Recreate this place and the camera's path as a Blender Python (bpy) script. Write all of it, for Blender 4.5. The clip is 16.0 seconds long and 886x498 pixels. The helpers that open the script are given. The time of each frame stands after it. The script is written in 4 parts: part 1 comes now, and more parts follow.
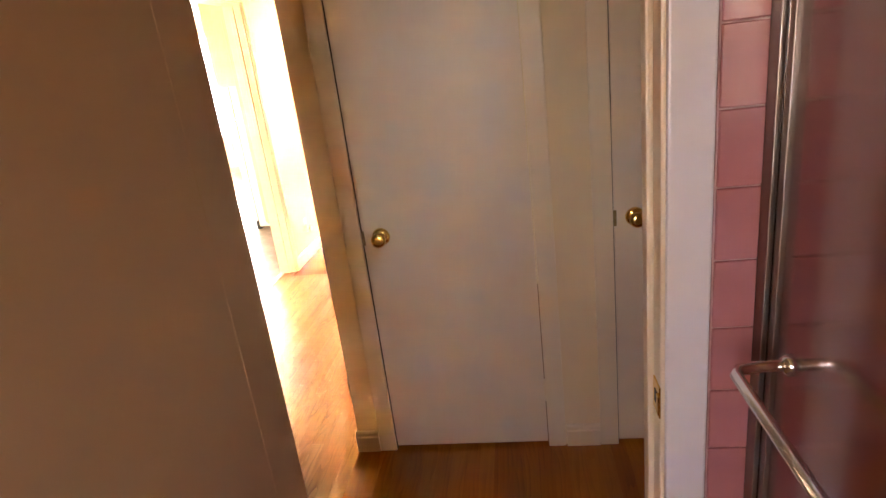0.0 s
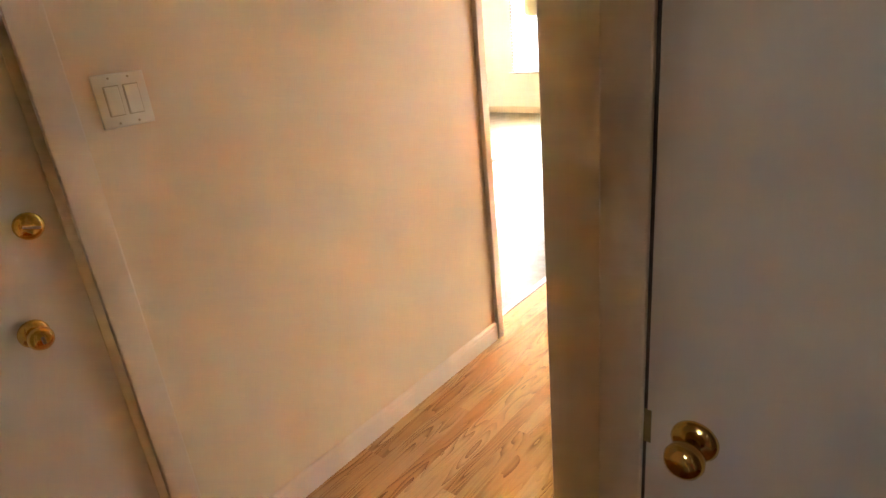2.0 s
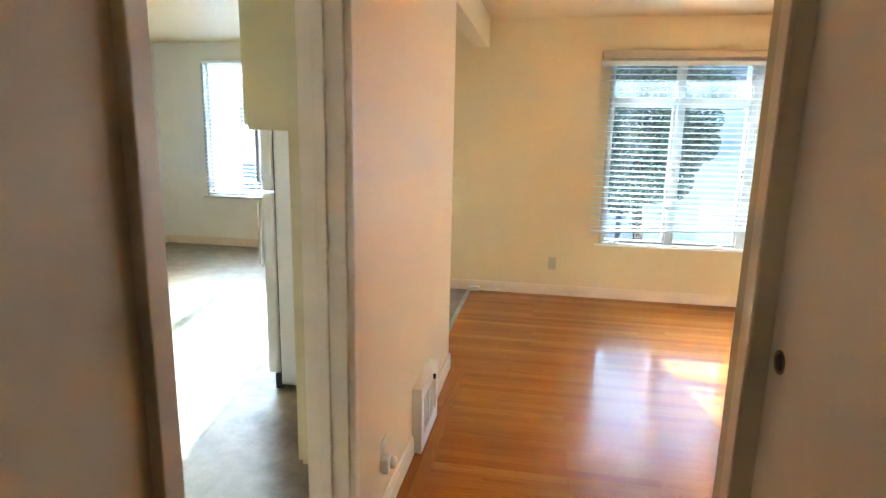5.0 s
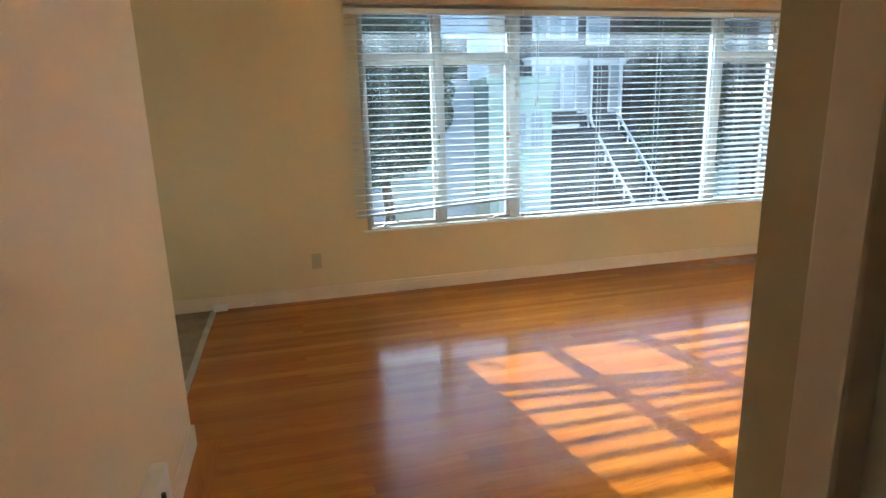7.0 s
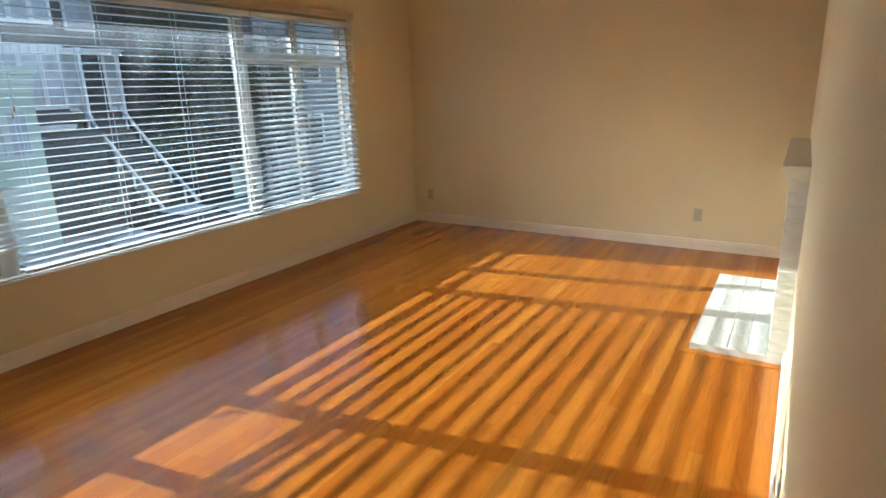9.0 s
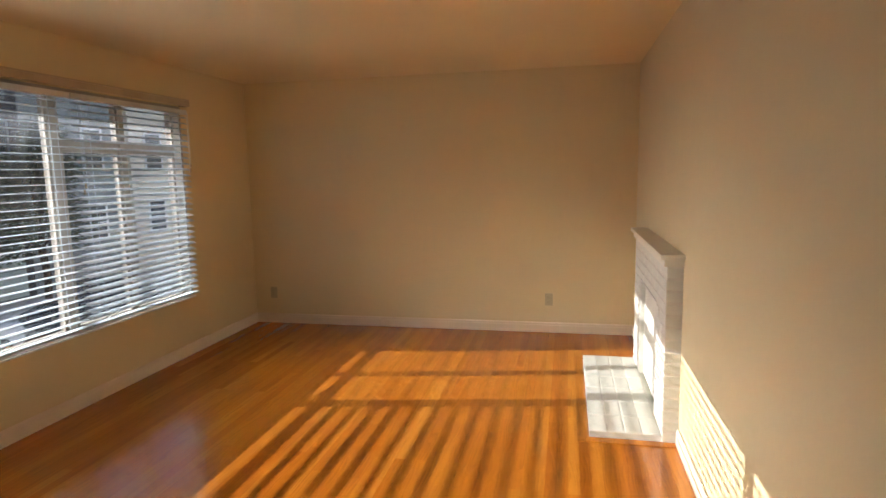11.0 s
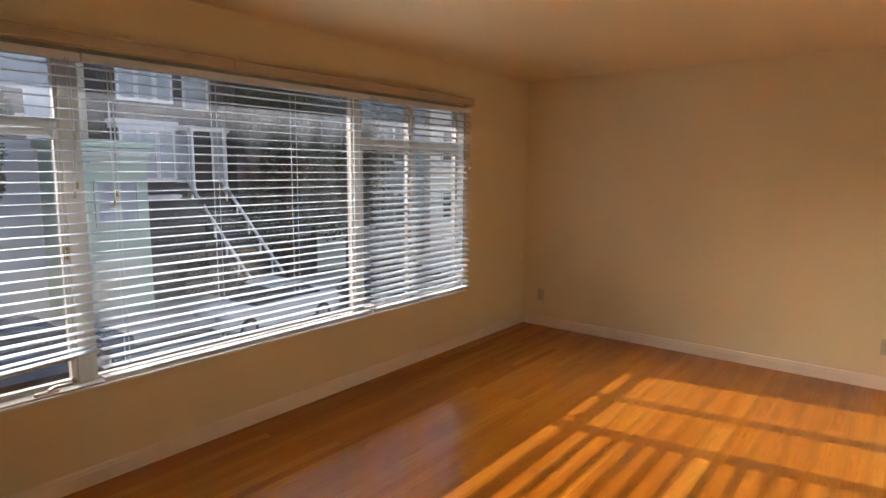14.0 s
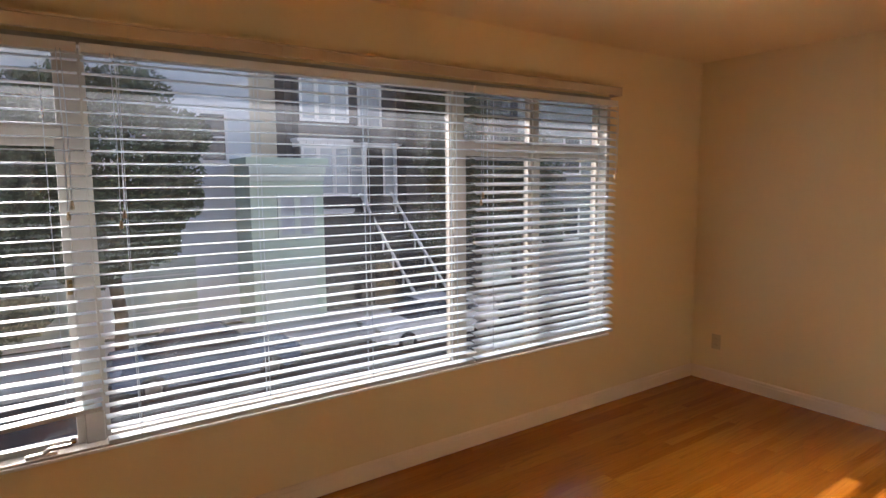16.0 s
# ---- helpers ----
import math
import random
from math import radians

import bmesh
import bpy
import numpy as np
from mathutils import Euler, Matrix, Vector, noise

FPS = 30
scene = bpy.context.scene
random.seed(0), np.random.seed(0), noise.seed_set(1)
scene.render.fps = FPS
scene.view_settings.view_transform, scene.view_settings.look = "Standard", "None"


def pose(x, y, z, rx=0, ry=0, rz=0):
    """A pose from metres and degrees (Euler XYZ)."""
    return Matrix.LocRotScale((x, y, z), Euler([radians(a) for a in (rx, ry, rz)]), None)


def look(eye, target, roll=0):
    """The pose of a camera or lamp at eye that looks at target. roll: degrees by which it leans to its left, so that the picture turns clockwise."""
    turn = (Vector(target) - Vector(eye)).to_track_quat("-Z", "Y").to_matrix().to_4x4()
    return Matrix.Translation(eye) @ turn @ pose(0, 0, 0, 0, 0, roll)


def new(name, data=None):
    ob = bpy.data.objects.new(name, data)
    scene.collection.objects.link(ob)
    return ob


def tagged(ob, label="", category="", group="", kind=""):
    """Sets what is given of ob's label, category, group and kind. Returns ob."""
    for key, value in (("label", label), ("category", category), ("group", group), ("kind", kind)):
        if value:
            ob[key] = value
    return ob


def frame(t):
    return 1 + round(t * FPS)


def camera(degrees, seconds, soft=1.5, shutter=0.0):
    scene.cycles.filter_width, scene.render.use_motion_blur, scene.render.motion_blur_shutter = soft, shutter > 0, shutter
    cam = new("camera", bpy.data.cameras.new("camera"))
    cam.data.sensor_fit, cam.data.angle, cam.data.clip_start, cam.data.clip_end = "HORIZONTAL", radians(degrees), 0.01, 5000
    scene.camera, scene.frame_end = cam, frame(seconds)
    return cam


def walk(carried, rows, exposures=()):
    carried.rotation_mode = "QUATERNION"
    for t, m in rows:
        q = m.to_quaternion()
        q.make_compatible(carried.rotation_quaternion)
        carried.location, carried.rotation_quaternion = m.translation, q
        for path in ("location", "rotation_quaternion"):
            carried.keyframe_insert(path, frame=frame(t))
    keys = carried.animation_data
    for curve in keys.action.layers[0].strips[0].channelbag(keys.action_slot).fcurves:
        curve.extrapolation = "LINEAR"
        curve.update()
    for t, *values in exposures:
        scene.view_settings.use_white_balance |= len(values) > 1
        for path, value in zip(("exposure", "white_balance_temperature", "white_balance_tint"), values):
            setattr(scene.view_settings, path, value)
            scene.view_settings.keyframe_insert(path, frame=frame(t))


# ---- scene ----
cam = camera(74.1, 16.0)
PATH = [
    (0, (1.673, -1.787, 1.554), (1.395, 0.088, 0.915), -7.1),
    (0.5, (1.63, -1.475, 1.539), (1.008, 0.307, 0.879), -7.0),
    (1, (1.537, -1.134, 1.543), (0.843, 0.6, 0.828), -4.8),
    (1.5, (1.433, -0.817, 1.509), (0.533, 0.792, 0.735), -7.1),
    (2, (1.334, -0.491, 1.525), (0.125, 0.924, 0.793), -6.0),
    (2.5, (1.134, -0.235, 1.572), (-0.171, 1.13, 0.914), -4.1),
    (3, (0.974, -0.049, 1.559), (-0.293, 1.37, 0.938), -2.3),
    (3.5, (0.755, 0.174, 1.513), (-0.424, 1.647, 0.85), -4.9),
    (4, (0.604, 0.447, 1.508), (-0.292, 2.145, 0.948), -4.3),
    (4.2, (0.517, 0.54, 1.512), (-0.253, 2.317, 1.012), -2.1),
    (6.3, (0.334, 1.614, 1.419), (0.389, 3.581, 1.062), -3.0),
    (6.5, (0.332, 1.731, 1.411), (0.428, 3.697, 1.056), -3.4),
    (7, (0.332, 1.898, 1.394), (0.814, 3.782, 0.926), -1.7),
    (7.5, (0.369, 2.085, 1.343), (0.997, 3.918, 0.846), -4.5),
    (8, (0.424, 2.312, 1.417), (1.232, 4.072, 0.915), -3.9),
    (8.5, (0.523, 2.448, 1.48), (1.806, 3.885, 0.944), -0.4),
    (9, (0.61, 2.544, 1.491), (2.256, 3.546, 0.957), -1.7),
    (9.5, (0.676, 2.689, 1.474), (2.472, 3.376, 0.921), -0.6),
    (9.7, (0.699, 2.811, 1.471), (2.536, 3.385, 0.927), -1.4),
    (11.8, (0.643, 3.117, 1.602), (2.577, 3.614, 1.49), -1.3),
    (12, (0.664, 3.078, 1.613), (2.559, 3.707, 1.504), -0.9),
    (12.5, (0.664, 3.087, 1.604), (2.434, 4.011, 1.482), -2.0),
    (13, (0.671, 3.075, 1.607), (2.301, 4.227, 1.488), -0.7),
    (13.5, (0.749, 3.08, 1.586), (2.302, 4.329, 1.423), -0.4),
    (14, (0.973, 3.214, 1.565), (2.526, 4.447, 1.298), 0.4),
    (14.5, (1.179, 3.314, 1.554), (2.774, 4.48, 1.244), 2.4),
    (15, (1.451, 3.358, 1.519), (2.958, 4.634, 1.206), -1.1),
    (15.5, (1.714, 3.425, 1.51), (2.993, 4.929, 1.191), -0.1),
    (16, (1.941, 3.621, 1.554), (3.066, 5.259, 1.33), -0.5),
]
walk(cam, [(t, look(e, g, r)) for t, e, g, r in PATH],
     [(0.0, 6.42, 6650, 22), (1.0, 5.85, 6100, 13), (2.4, 5.3, 5800, 8), (3.0, 4.9, 5200, 3), (4.2, 4.06, 4700, -2), (6.3, 2.58, 4900, -2), (7.5, 2.07, 5000, -1), (9.0, 1.48, 5200, 2), (9.7, 1.34, 5500, 6), (11.8, 1.13, 6150, 16), (14.0, 1.2, 6200, 18), (16.0, 1.26, 6200, 20)])

# ---------------------------------------------------------------- light
SUN_EL, SUN_AZ = radians(19.5), math.atan2(-0.168, 1.0)
world = bpy.data.worlds.new("world")
scene.world = world
world.use_nodes = True
wn = world.node_tree.nodes
sky = wn.new("ShaderNodeTexSky")
sky.sky_type = "NISHITA"
sky.sun_disc = False
sky.sun_elevation, sky.sun_rotation = SUN_EL, SUN_AZ
wn["Background"].inputs["Strength"].default_value = 0.088
world.node_tree.links.new(sky.outputs[0], wn["Background"].inputs["Color"])
to_sun = Vector((math.sin(SUN_AZ) * math.cos(SUN_EL), math.cos(SUN_AZ) * math.cos(SUN_EL), math.sin(SUN_EL)))
sun = new("sun", bpy.data.lights.new("sun", "SUN"))
sun.data.energy, sun.data.angle, sun.data.color = 4.8, radians(0.36), (1.0, 0.955, 0.86)
sun.matrix_world = look(to_sun * 60, (0, 0, 0))


# daylight of the bathroom window, standing in its opening
bathlight = new("bath_daylight", bpy.data.lights.new("bath_daylight", "AREA"))
bathlight.data.shape, bathlight.data.size, bathlight.data.size_y = "RECTANGLE", 0.32, 0.85
bathlight.data.energy, bathlight.data.color = 0.115, (1.0, 0.76, 0.58)
bathlight.matrix_world = look((1.30, -2.91, 1.55), (1.30, 0.0, 1.55))


# ---------------------------------------------------------------- materials
def nodes(name):
    m = bpy.data.materials.new(name)
    m.use_nodes = True
    nt = m.node_tree
    return m, nt, nt.nodes, nt.nodes["Principled BSDF"]


def ramp(n, stops):
    r = n.new("ShaderNodeValToRGB")
    el = r.color_ramp.elements
    while len(el) < len(stops):
        el.new(0.5)
    for e, (p, c) in zip(el, stops):
        e.position, e.color = p, (*c, 1)
    return r


def noise_node(nt, scale, detail=3, vec=None, rough=0.5):
    n = nt.nodes.new("ShaderNodeTexNoise")
    n.inputs["Scale"].default_value = scale
    n.inputs["Detail"].default_value = detail
    n.inputs["Roughness"].default_value = rough
    if vec is not None:
        nt.links.new(vec, n.inputs["Vector"])
    return n


def bumped(nt, b, height, strength, dist=0.002, under=None):
    k = nt.nodes.new("ShaderNodeBump")
    k.inputs["Strength"].default_value, k.inputs["Distance"].default_value = strength, dist
    nt.links.new(height, k.inputs["Height"])
    if under is not None:
        nt.links.new(under.outputs[0], k.inputs["Normal"])
    nt.links.new(k.outputs[0], b.inputs["Normal"])
    return k


def mix(nt, a, b, fac, kind="MIX"):
    m = nt.nodes.new("ShaderNodeMix")
    m.data_type, m.blend_type = "RGBA", kind
    for s, v in ((m.inputs[0], fac), (m.inputs[6], a), (m.inputs[7], b)):
        if hasattr(v, "is_linked"):
            nt.links.new(v, s)
        else:
            s.default_value = v if isinstance(v, float) else (*v, 1)
    return m.outputs[2]


def paint(name, col, rough=0.5, var=0.06, big=1.3, fine=90.0, bump=0.15, dist=0.002, metal=0.0, spec=0.5, dirt=0.0):
    """Painted or plain surfaces: soft blotches, fine grain and relief."""
    m, nt, n, b = nodes(name)
    co = n.new("ShaderNodeTexCoord").outputs["Object"]
    a = noise_node(nt, big, 4, co)
    dark = tuple(c * (1 - 2 * var) for c in col)
    lite = tuple(min(1, c * (1 + var)) for c in col)
    r = ramp(n, [(0.3, dark), (0.7, lite)])
    nt.links.new(a.outputs[0], r.inputs[0])
    out = r.outputs[0]
    if dirt:
        d = noise_node(nt, big * 5, 6, co, 0.7)
        rr = ramp(n, [(0.55, (0, 0, 0)), (0.8, (dirt, dirt, dirt))])
        nt.links.new(d.outputs[0], rr.inputs[0])
        out = mix(nt, out, tuple(c * 0.5 for c in col), rr.outputs[0])
    nt.links.new(out, b.inputs["Base Color"])
    b.inputs["Roughness"].default_value, b.inputs["Metallic"].default_value = rough, metal
    b.inputs["Specular IOR Level"].default_value = spec
    f = noise_node(nt, fine, 3, co)
    if bump:
        bumped(nt, b, f.outputs[0], bump, dist)
    rv = n.new("ShaderNodeMapRange")
    rv.inputs[3].default_value, rv.inputs[4].default_value = rough * 0.85, min(1, rough * 1.15)
    nt.links.new(a.outputs[0], rv.inputs[0])
    nt.links.new(rv.outputs[0], b.inputs["Roughness"])
    return m


def plaster(name, col):
    """Hand-trowelled wall paint: broad low lumps, orange peel and a few trowel marks."""
    m, nt, n, b = nodes(name)
    co = n.new("ShaderNodeTexCoord").outputs["Object"]
    a = noise_node(nt, 0.9, 3, co)
    r = ramp(n, [(0.3, tuple(c * 0.94 for c in col)), (0.7, col)])
    nt.links.new(a.outputs[0], r.inputs[0])
    nt.links.new(r.outputs[0], b.inputs["Base Color"])
    b.inputs["Roughness"].default_value = 0.55
    lumps = noise_node(nt, 14, 4, co)
    peel = noise_node(nt, 130, 2, co)
    marks = noise_node(nt, 9, 5, co, 0.65)
    mr = ramp(n, [(0.62, (0, 0, 0)), (0.68, (1, 1, 1))])
    nt.links.new(marks.outputs[0], mr.inputs[0])
    k1 = n.new("ShaderNodeBump")
    k1.inputs["Strength"].default_value, k1.inputs["Distance"].default_value = 0.25, 0.006
    nt.links.new(lumps.outputs[0], k1.inputs["Height"])
    k2 = n.new("ShaderNodeBump")
    k2.inputs["Strength"].default_value, k2.inputs["Distance"].default_value = 0.12, 0.002
    nt.links.new(mr.outputs[0], k2.inputs["Height"])
    nt.links.new(k1.outputs[0], k2.inputs["Normal"])
    bumped(nt, b, peel.outputs[0], 0.12, 0.0015, k2)
    return m


def boards(name, tones, grain, rough=0.2, cathedral=False):
    """Varnished strip floor: a tone for each board, long grain and rings along the board's own x."""
    m, nt, n, b = nodes(name)
    info = n.new("ShaderNodeObjectInfo")
    co = n.new("ShaderNodeTexCoord").outputs["Object"]
    shift = n.new("ShaderNodeVectorMath")
    shift.operation = "MULTIPLY_ADD"
    nt.links.new(info.outputs["Random"], shift.inputs[0])
    shift.inputs[1].default_value = (37.0, 19.0, 11.0)
    nt.links.new(co, shift.inputs[2])
    mp = n.new("ShaderNodeMapping")
    nt.links.new(shift.outputs[0], mp.inputs[0])
    mp.inputs["Scale"].default_value = (1.5, 9.0, 9.0)
    rings = n.new("ShaderNodeTexWave")
    rings.wave_type, rings.bands_direction, rings.wave_profile = "BANDS", "Y", "SAW"
    rings.inputs["Scale"].default_value, rings.inputs["Distortion"].default_value = 1.35, 17.0
    rings.inputs["Detail"].default_value, rings.inputs["Detail Scale"].default_value = 1.5, 1.0
    nt.links.new(mp.outputs[0], rings.inputs["Vector"])
    figure = rings.outputs[0]
    if cathedral:
        # flat-sawn figure: the level lines of a long soft swell
        mpc = n.new("ShaderNodeMapping")
        nt.links.new(shift.outputs[0], mpc.inputs[0])
        mpc.inputs["Scale"].default_value = (1.9, 15.0, 15.0)
        swell = noise_node(nt, 1.0, 1.3, mpc.outputs[0], 0.4)
        times = n.new("ShaderNodeMath")
        times.operation = "MULTIPLY"
        times.inputs[1].default_value = 13.0
        nt.links.new(swell.outputs[0], times.inputs[0])
        fr_ = n.new("ShaderNodeMath")
        fr_.operation = "FRACT"
        nt.links.new(times.outputs[0], fr_.inputs[0])
        figure = fr_.outputs[0]
    mp2 = n.new("ShaderNodeMapping")
    nt.links.new(shift.outputs[0], mp2.inputs[0])
    mp2.inputs["Scale"].default_value = (3.0, 110.0, 60.0)
    pores = noise_node(nt, 1.0, 4, mp2.outputs[0], 0.65)
    base = ramp(n, [(i / (len(tones) - 1), c) for i, c in enumerate(tones)])
    nt.links.new(info.outputs["Random"], base.inputs[0])
    rr = ramp(n, [(0.0, (1 - grain, 1 - grain * 1.15, 1 - grain * 1.25)), (0.3, (1 - grain * 0.45, 1 - grain * 0.52, 1 - grain * 0.56)), (0.7, (1.0, 1.0, 1.0))])
    nt.links.new(figure, rr.inputs[0])
    patch = noise_node(nt, 2.2, 2, mp.outputs[0])
    pm = ramp(n, [(0.4, (0.12, 0.12, 0.12)), (0.6, (1.0, 1.0, 1.0))])
    nt.links.new(patch.outputs[0], pm.inputs[0])
    c1 = mix(nt, base.outputs[0], rr.outputs[0], pm.outputs[0], "MULTIPLY")
    pr = ramp(n, [(0.35, (0.72, 0.66, 0.6)), (0.6, (1.0, 1.0, 1.0))])
    nt.links.new(pores.outputs[0], pr.inputs[0])
    c2 = mix(nt, c1, pr.outputs[0], 0.35, "MULTIPLY")
    nt.links.new(c2, b.inputs["Base Color"])
    wear = noise_node(nt, 3.0, 5, co)
    rv = n.new("ShaderNodeMapRange")
    rv.inputs[3].default_value, rv.inputs[4].default_value = rough * 0.7, rough * 1.5
    nt.links.new(wear.outputs[0], rv.inputs[0])
    nt.links.new(rv.outputs[0], b.inputs["Roughness"])
    b.inputs["Coat Weight"].default_value, b.inputs["Coat Roughness"].default_value = 0.22, 0.06
    b.inputs["Specular IOR Level"].default_value = 0.36
    wave = noise_node(nt, 7.0, 2, co)
    k = n.new("ShaderNodeBump")
    k.inputs["Strength"].default_value, k.inputs["Distance"].default_value = 0.1, 0.002
    nt.links.new(wave.outputs[0], k.inputs["Height"])
    bumped(nt, b, pores.outputs[0], 0.05, 0.0006, k)
    return m


def glass(name, tint=(1, 1, 1), rough=0.0):
    m, nt, n, b = nodes(name)
    b.inputs["Base Color"].default_value = (*tint, 1)
    b.inputs["Transmission Weight"].default_value = 1.0
    b.inputs["Roughness"].default_value = rough
    b.inputs["IOR"].default_value = 1.45
    return m


def leaves(name, col):
    m, nt, n, b = nodes(name)
    g = n.new("ShaderNodeNewGeometry")
    r = ramp(n, [(0.0, tuple(c * 0.5 for c in col)), (0.6, col), (1.0, tuple(c * 1.7 for c in col))])
    nt.links.new(g.outputs["Random Per Island"], r.inputs[0])
    nt.links.new(r.outputs[0], b.inputs["Base Color"])
    b.inputs["Roughness"].default_value = 0.5
    return m


def lino(name):
    m, nt, n, b = nodes(name)
    co = n.new("ShaderNodeTexCoord").outputs["Object"]
    a = noise_node(nt, 7.0, 8, co, 0.7)
    r = ramp(n, [(0.3, (0.13, 0.098, 0.055)), (0.5, (0.22, 0.17, 0.105)), (0.72, (0.33, 0.27, 0.18))])
    nt.links.new(a.outputs[0], r.inputs[0])
    nt.links.new(r.outputs[0], b.inputs["Base Color"])
    b.inputs["Roughness"].default_value = 0.35
    bumped(nt, b, noise_node(nt, 60, 3, co).outputs[0], 0.1, 0.001)
    return m


WALL = plaster("wall_paint", (0.73, 0.59, 0.335))
CEIL = plaster("ceiling_paint", (0.74, 0.58, 0.325))
TRIM = paint("trim_enamel", (0.76, 0.625, 0.46), 0.35, 0.03, 2.0, 40, 0.08, 0.001)
HALLWALL = plaster("hall_paint", (0.78, 0.615, 0.39))
BATHTRIM = paint("bath_trim_enamel", (0.74, 0.69, 0.70), 0.3, 0.03, 2.0, 40, 0.06, 0.001)
# Brown shade on the open door and hinge jamb, put into the enamel
BATHDOOR_SHADED = paint("shaded_bath_door_enamel", (0.70, 0.45, 0.235), 0.4, 0.04, 1.2, 30, 0.06, 0.001)
# Same white wood as the frames, lightened because the sun falls on it
SUNLIT_SILL = paint("sunlit_sill_enamel", (0.74, 0.74, 0.71), 0.4, 0.04, 3.0, 60, 0.1, 0.001, dirt=0.2)
# wall_paint darkened by a fifth, so that the fireplace wall looks less lit
DIMMED_WALL = plaster("dimmed_fireplace_wall_paint", (0.58, 0.475, 0.275))
MANTEL = paint("mantel_enamel", (0.60, 0.555, 0.45), 0.4, 0.04, 2.0, 40, 0.1, 0.001)
KWALL = plaster("kitchen_paint", (0.82, 0.79, 0.70))
DOOR = paint("door_enamel", (0.72, 0.595, 0.465), 0.38, 0.03, 1.2, 30, 0.06, 0.001)
# White frame wood, darkened because its room side is backlit
BACKLIT_WINDOW = paint("backlit_window_enamel", (0.42, 0.39, 0.34), 0.45, 0.05, 3.0, 60, 0.1, 0.001, dirt=0.25)
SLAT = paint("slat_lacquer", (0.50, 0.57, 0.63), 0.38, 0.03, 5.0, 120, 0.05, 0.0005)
VALANCE = paint("valance_board", (0.50, 0.39, 0.26), 0.45, 0.06, 4.0, 80, 0.1, 0.001)
BRASS = paint("brass", (0.80, 0.55, 0.16), 0.16, 0.08, 20, 200, 0.02, 0.0003, 1.0)
DARKBRASS = paint("aged_brass", (0.28, 0.20, 0.09), 0.35, 0.15, 30, 200, 0.05, 0.0003, 1.0)
CHROME = paint("chrome", (0.72, 0.71, 0.69), 0.12, 0.05, 15, 200, 0.02, 0.0003, 1.0)
SHOWERMETAL = paint("dull_shower_metal", (0.30, 0.25, 0.23), 0.4, 0.12, 12, 150, 0.1, 0.0005, 1.0)
# Dark strip standing for the shade in the slit beside a door leaf
GAP_SHADE = paint("door_gap_shade", (0.075, 0.045, 0.025), 0.7, 0.2, 10, 80, 0.1)
ALU = paint("aluminium", (0.55, 0.53, 0.49), 0.34, 0.1, 12, 150, 0.1, 0.0005, 1.0)
PLASTIC = paint("ivory_plastic", (0.80, 0.74, 0.60), 0.35, 0.02, 6, 100, 0.02, 0.0003)
TANPLATE = paint("tan_plate", (0.50, 0.42, 0.26), 0.4, 0.04, 6, 100, 0.02, 0.0003)
WHITEPL = paint("white_plastic", (0.82, 0.80, 0.76), 0.35, 0.02, 6, 100, 0.02, 0.0003)
DARK = paint("dark_gap", (0.03, 0.025, 0.02), 0.7, 0.2, 10, 80, 0.1)
BRICKW = paint("painted_brick", (0.56, 0.55, 0.48), 0.5, 0.06, 8.0, 55, 0.7, 0.004, dirt=0.2)
MORTAR = paint("painted_mortar", (0.56, 0.53, 0.47), 0.65, 0.08, 10.0, 80, 0.6, 0.003)
FLOOR_L = boards("varnished_strip_floor", [(0.315, 0.090, 0.004), (0.36, 0.112, 0.006), (0.40, 0.137, 0.009), (0.33, 0.096, 0.005), (0.425, 0.155, 0.013)], 0.2, 0.15)
FLOOR_H = boards("varnished_oak_strip", [(0.52, 0.275, 0.09), (0.62, 0.365, 0.14), (0.50, 0.25, 0.08), (0.60, 0.335, 0.115), (0.68, 0.42, 0.17)], 0.58, 0.2, True)
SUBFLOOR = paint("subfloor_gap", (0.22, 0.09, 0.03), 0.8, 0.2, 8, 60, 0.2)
LINO = lino("kitchen_linoleum")
PINK = paint("pink_tile", (0.46, 0.185, 0.19), 0.12, 0.06, 6.0, 30, 0.05, 0.0005)
GROUT = paint("grout", (0.56, 0.33, 0.32), 0.8, 0.1, 20, 200, 0.2)
PORCELAIN = paint("pink_enamel", (0.66, 0.36, 0.36), 0.1, 0.03, 3, 30, 0.02)
BATHFLOOR = paint("bath_floor", (0.35, 0.22, 0.20), 0.3, 0.15, 20, 90, 0.1)
FRIDGE = paint("fridge_enamel", (0.82, 0.82, 0.80), 0.25, 0.02, 2, 200, 0.05, 0.0004)
CABINET = paint("cream_cabinet", (0.62, 0.53, 0.29), 0.4, 0.04, 2, 50, 0.06, 0.0008)
RUBBER = paint("rubber", (0.03, 0.03, 0.03), 0.7, 0.2, 12, 90, 0.2)


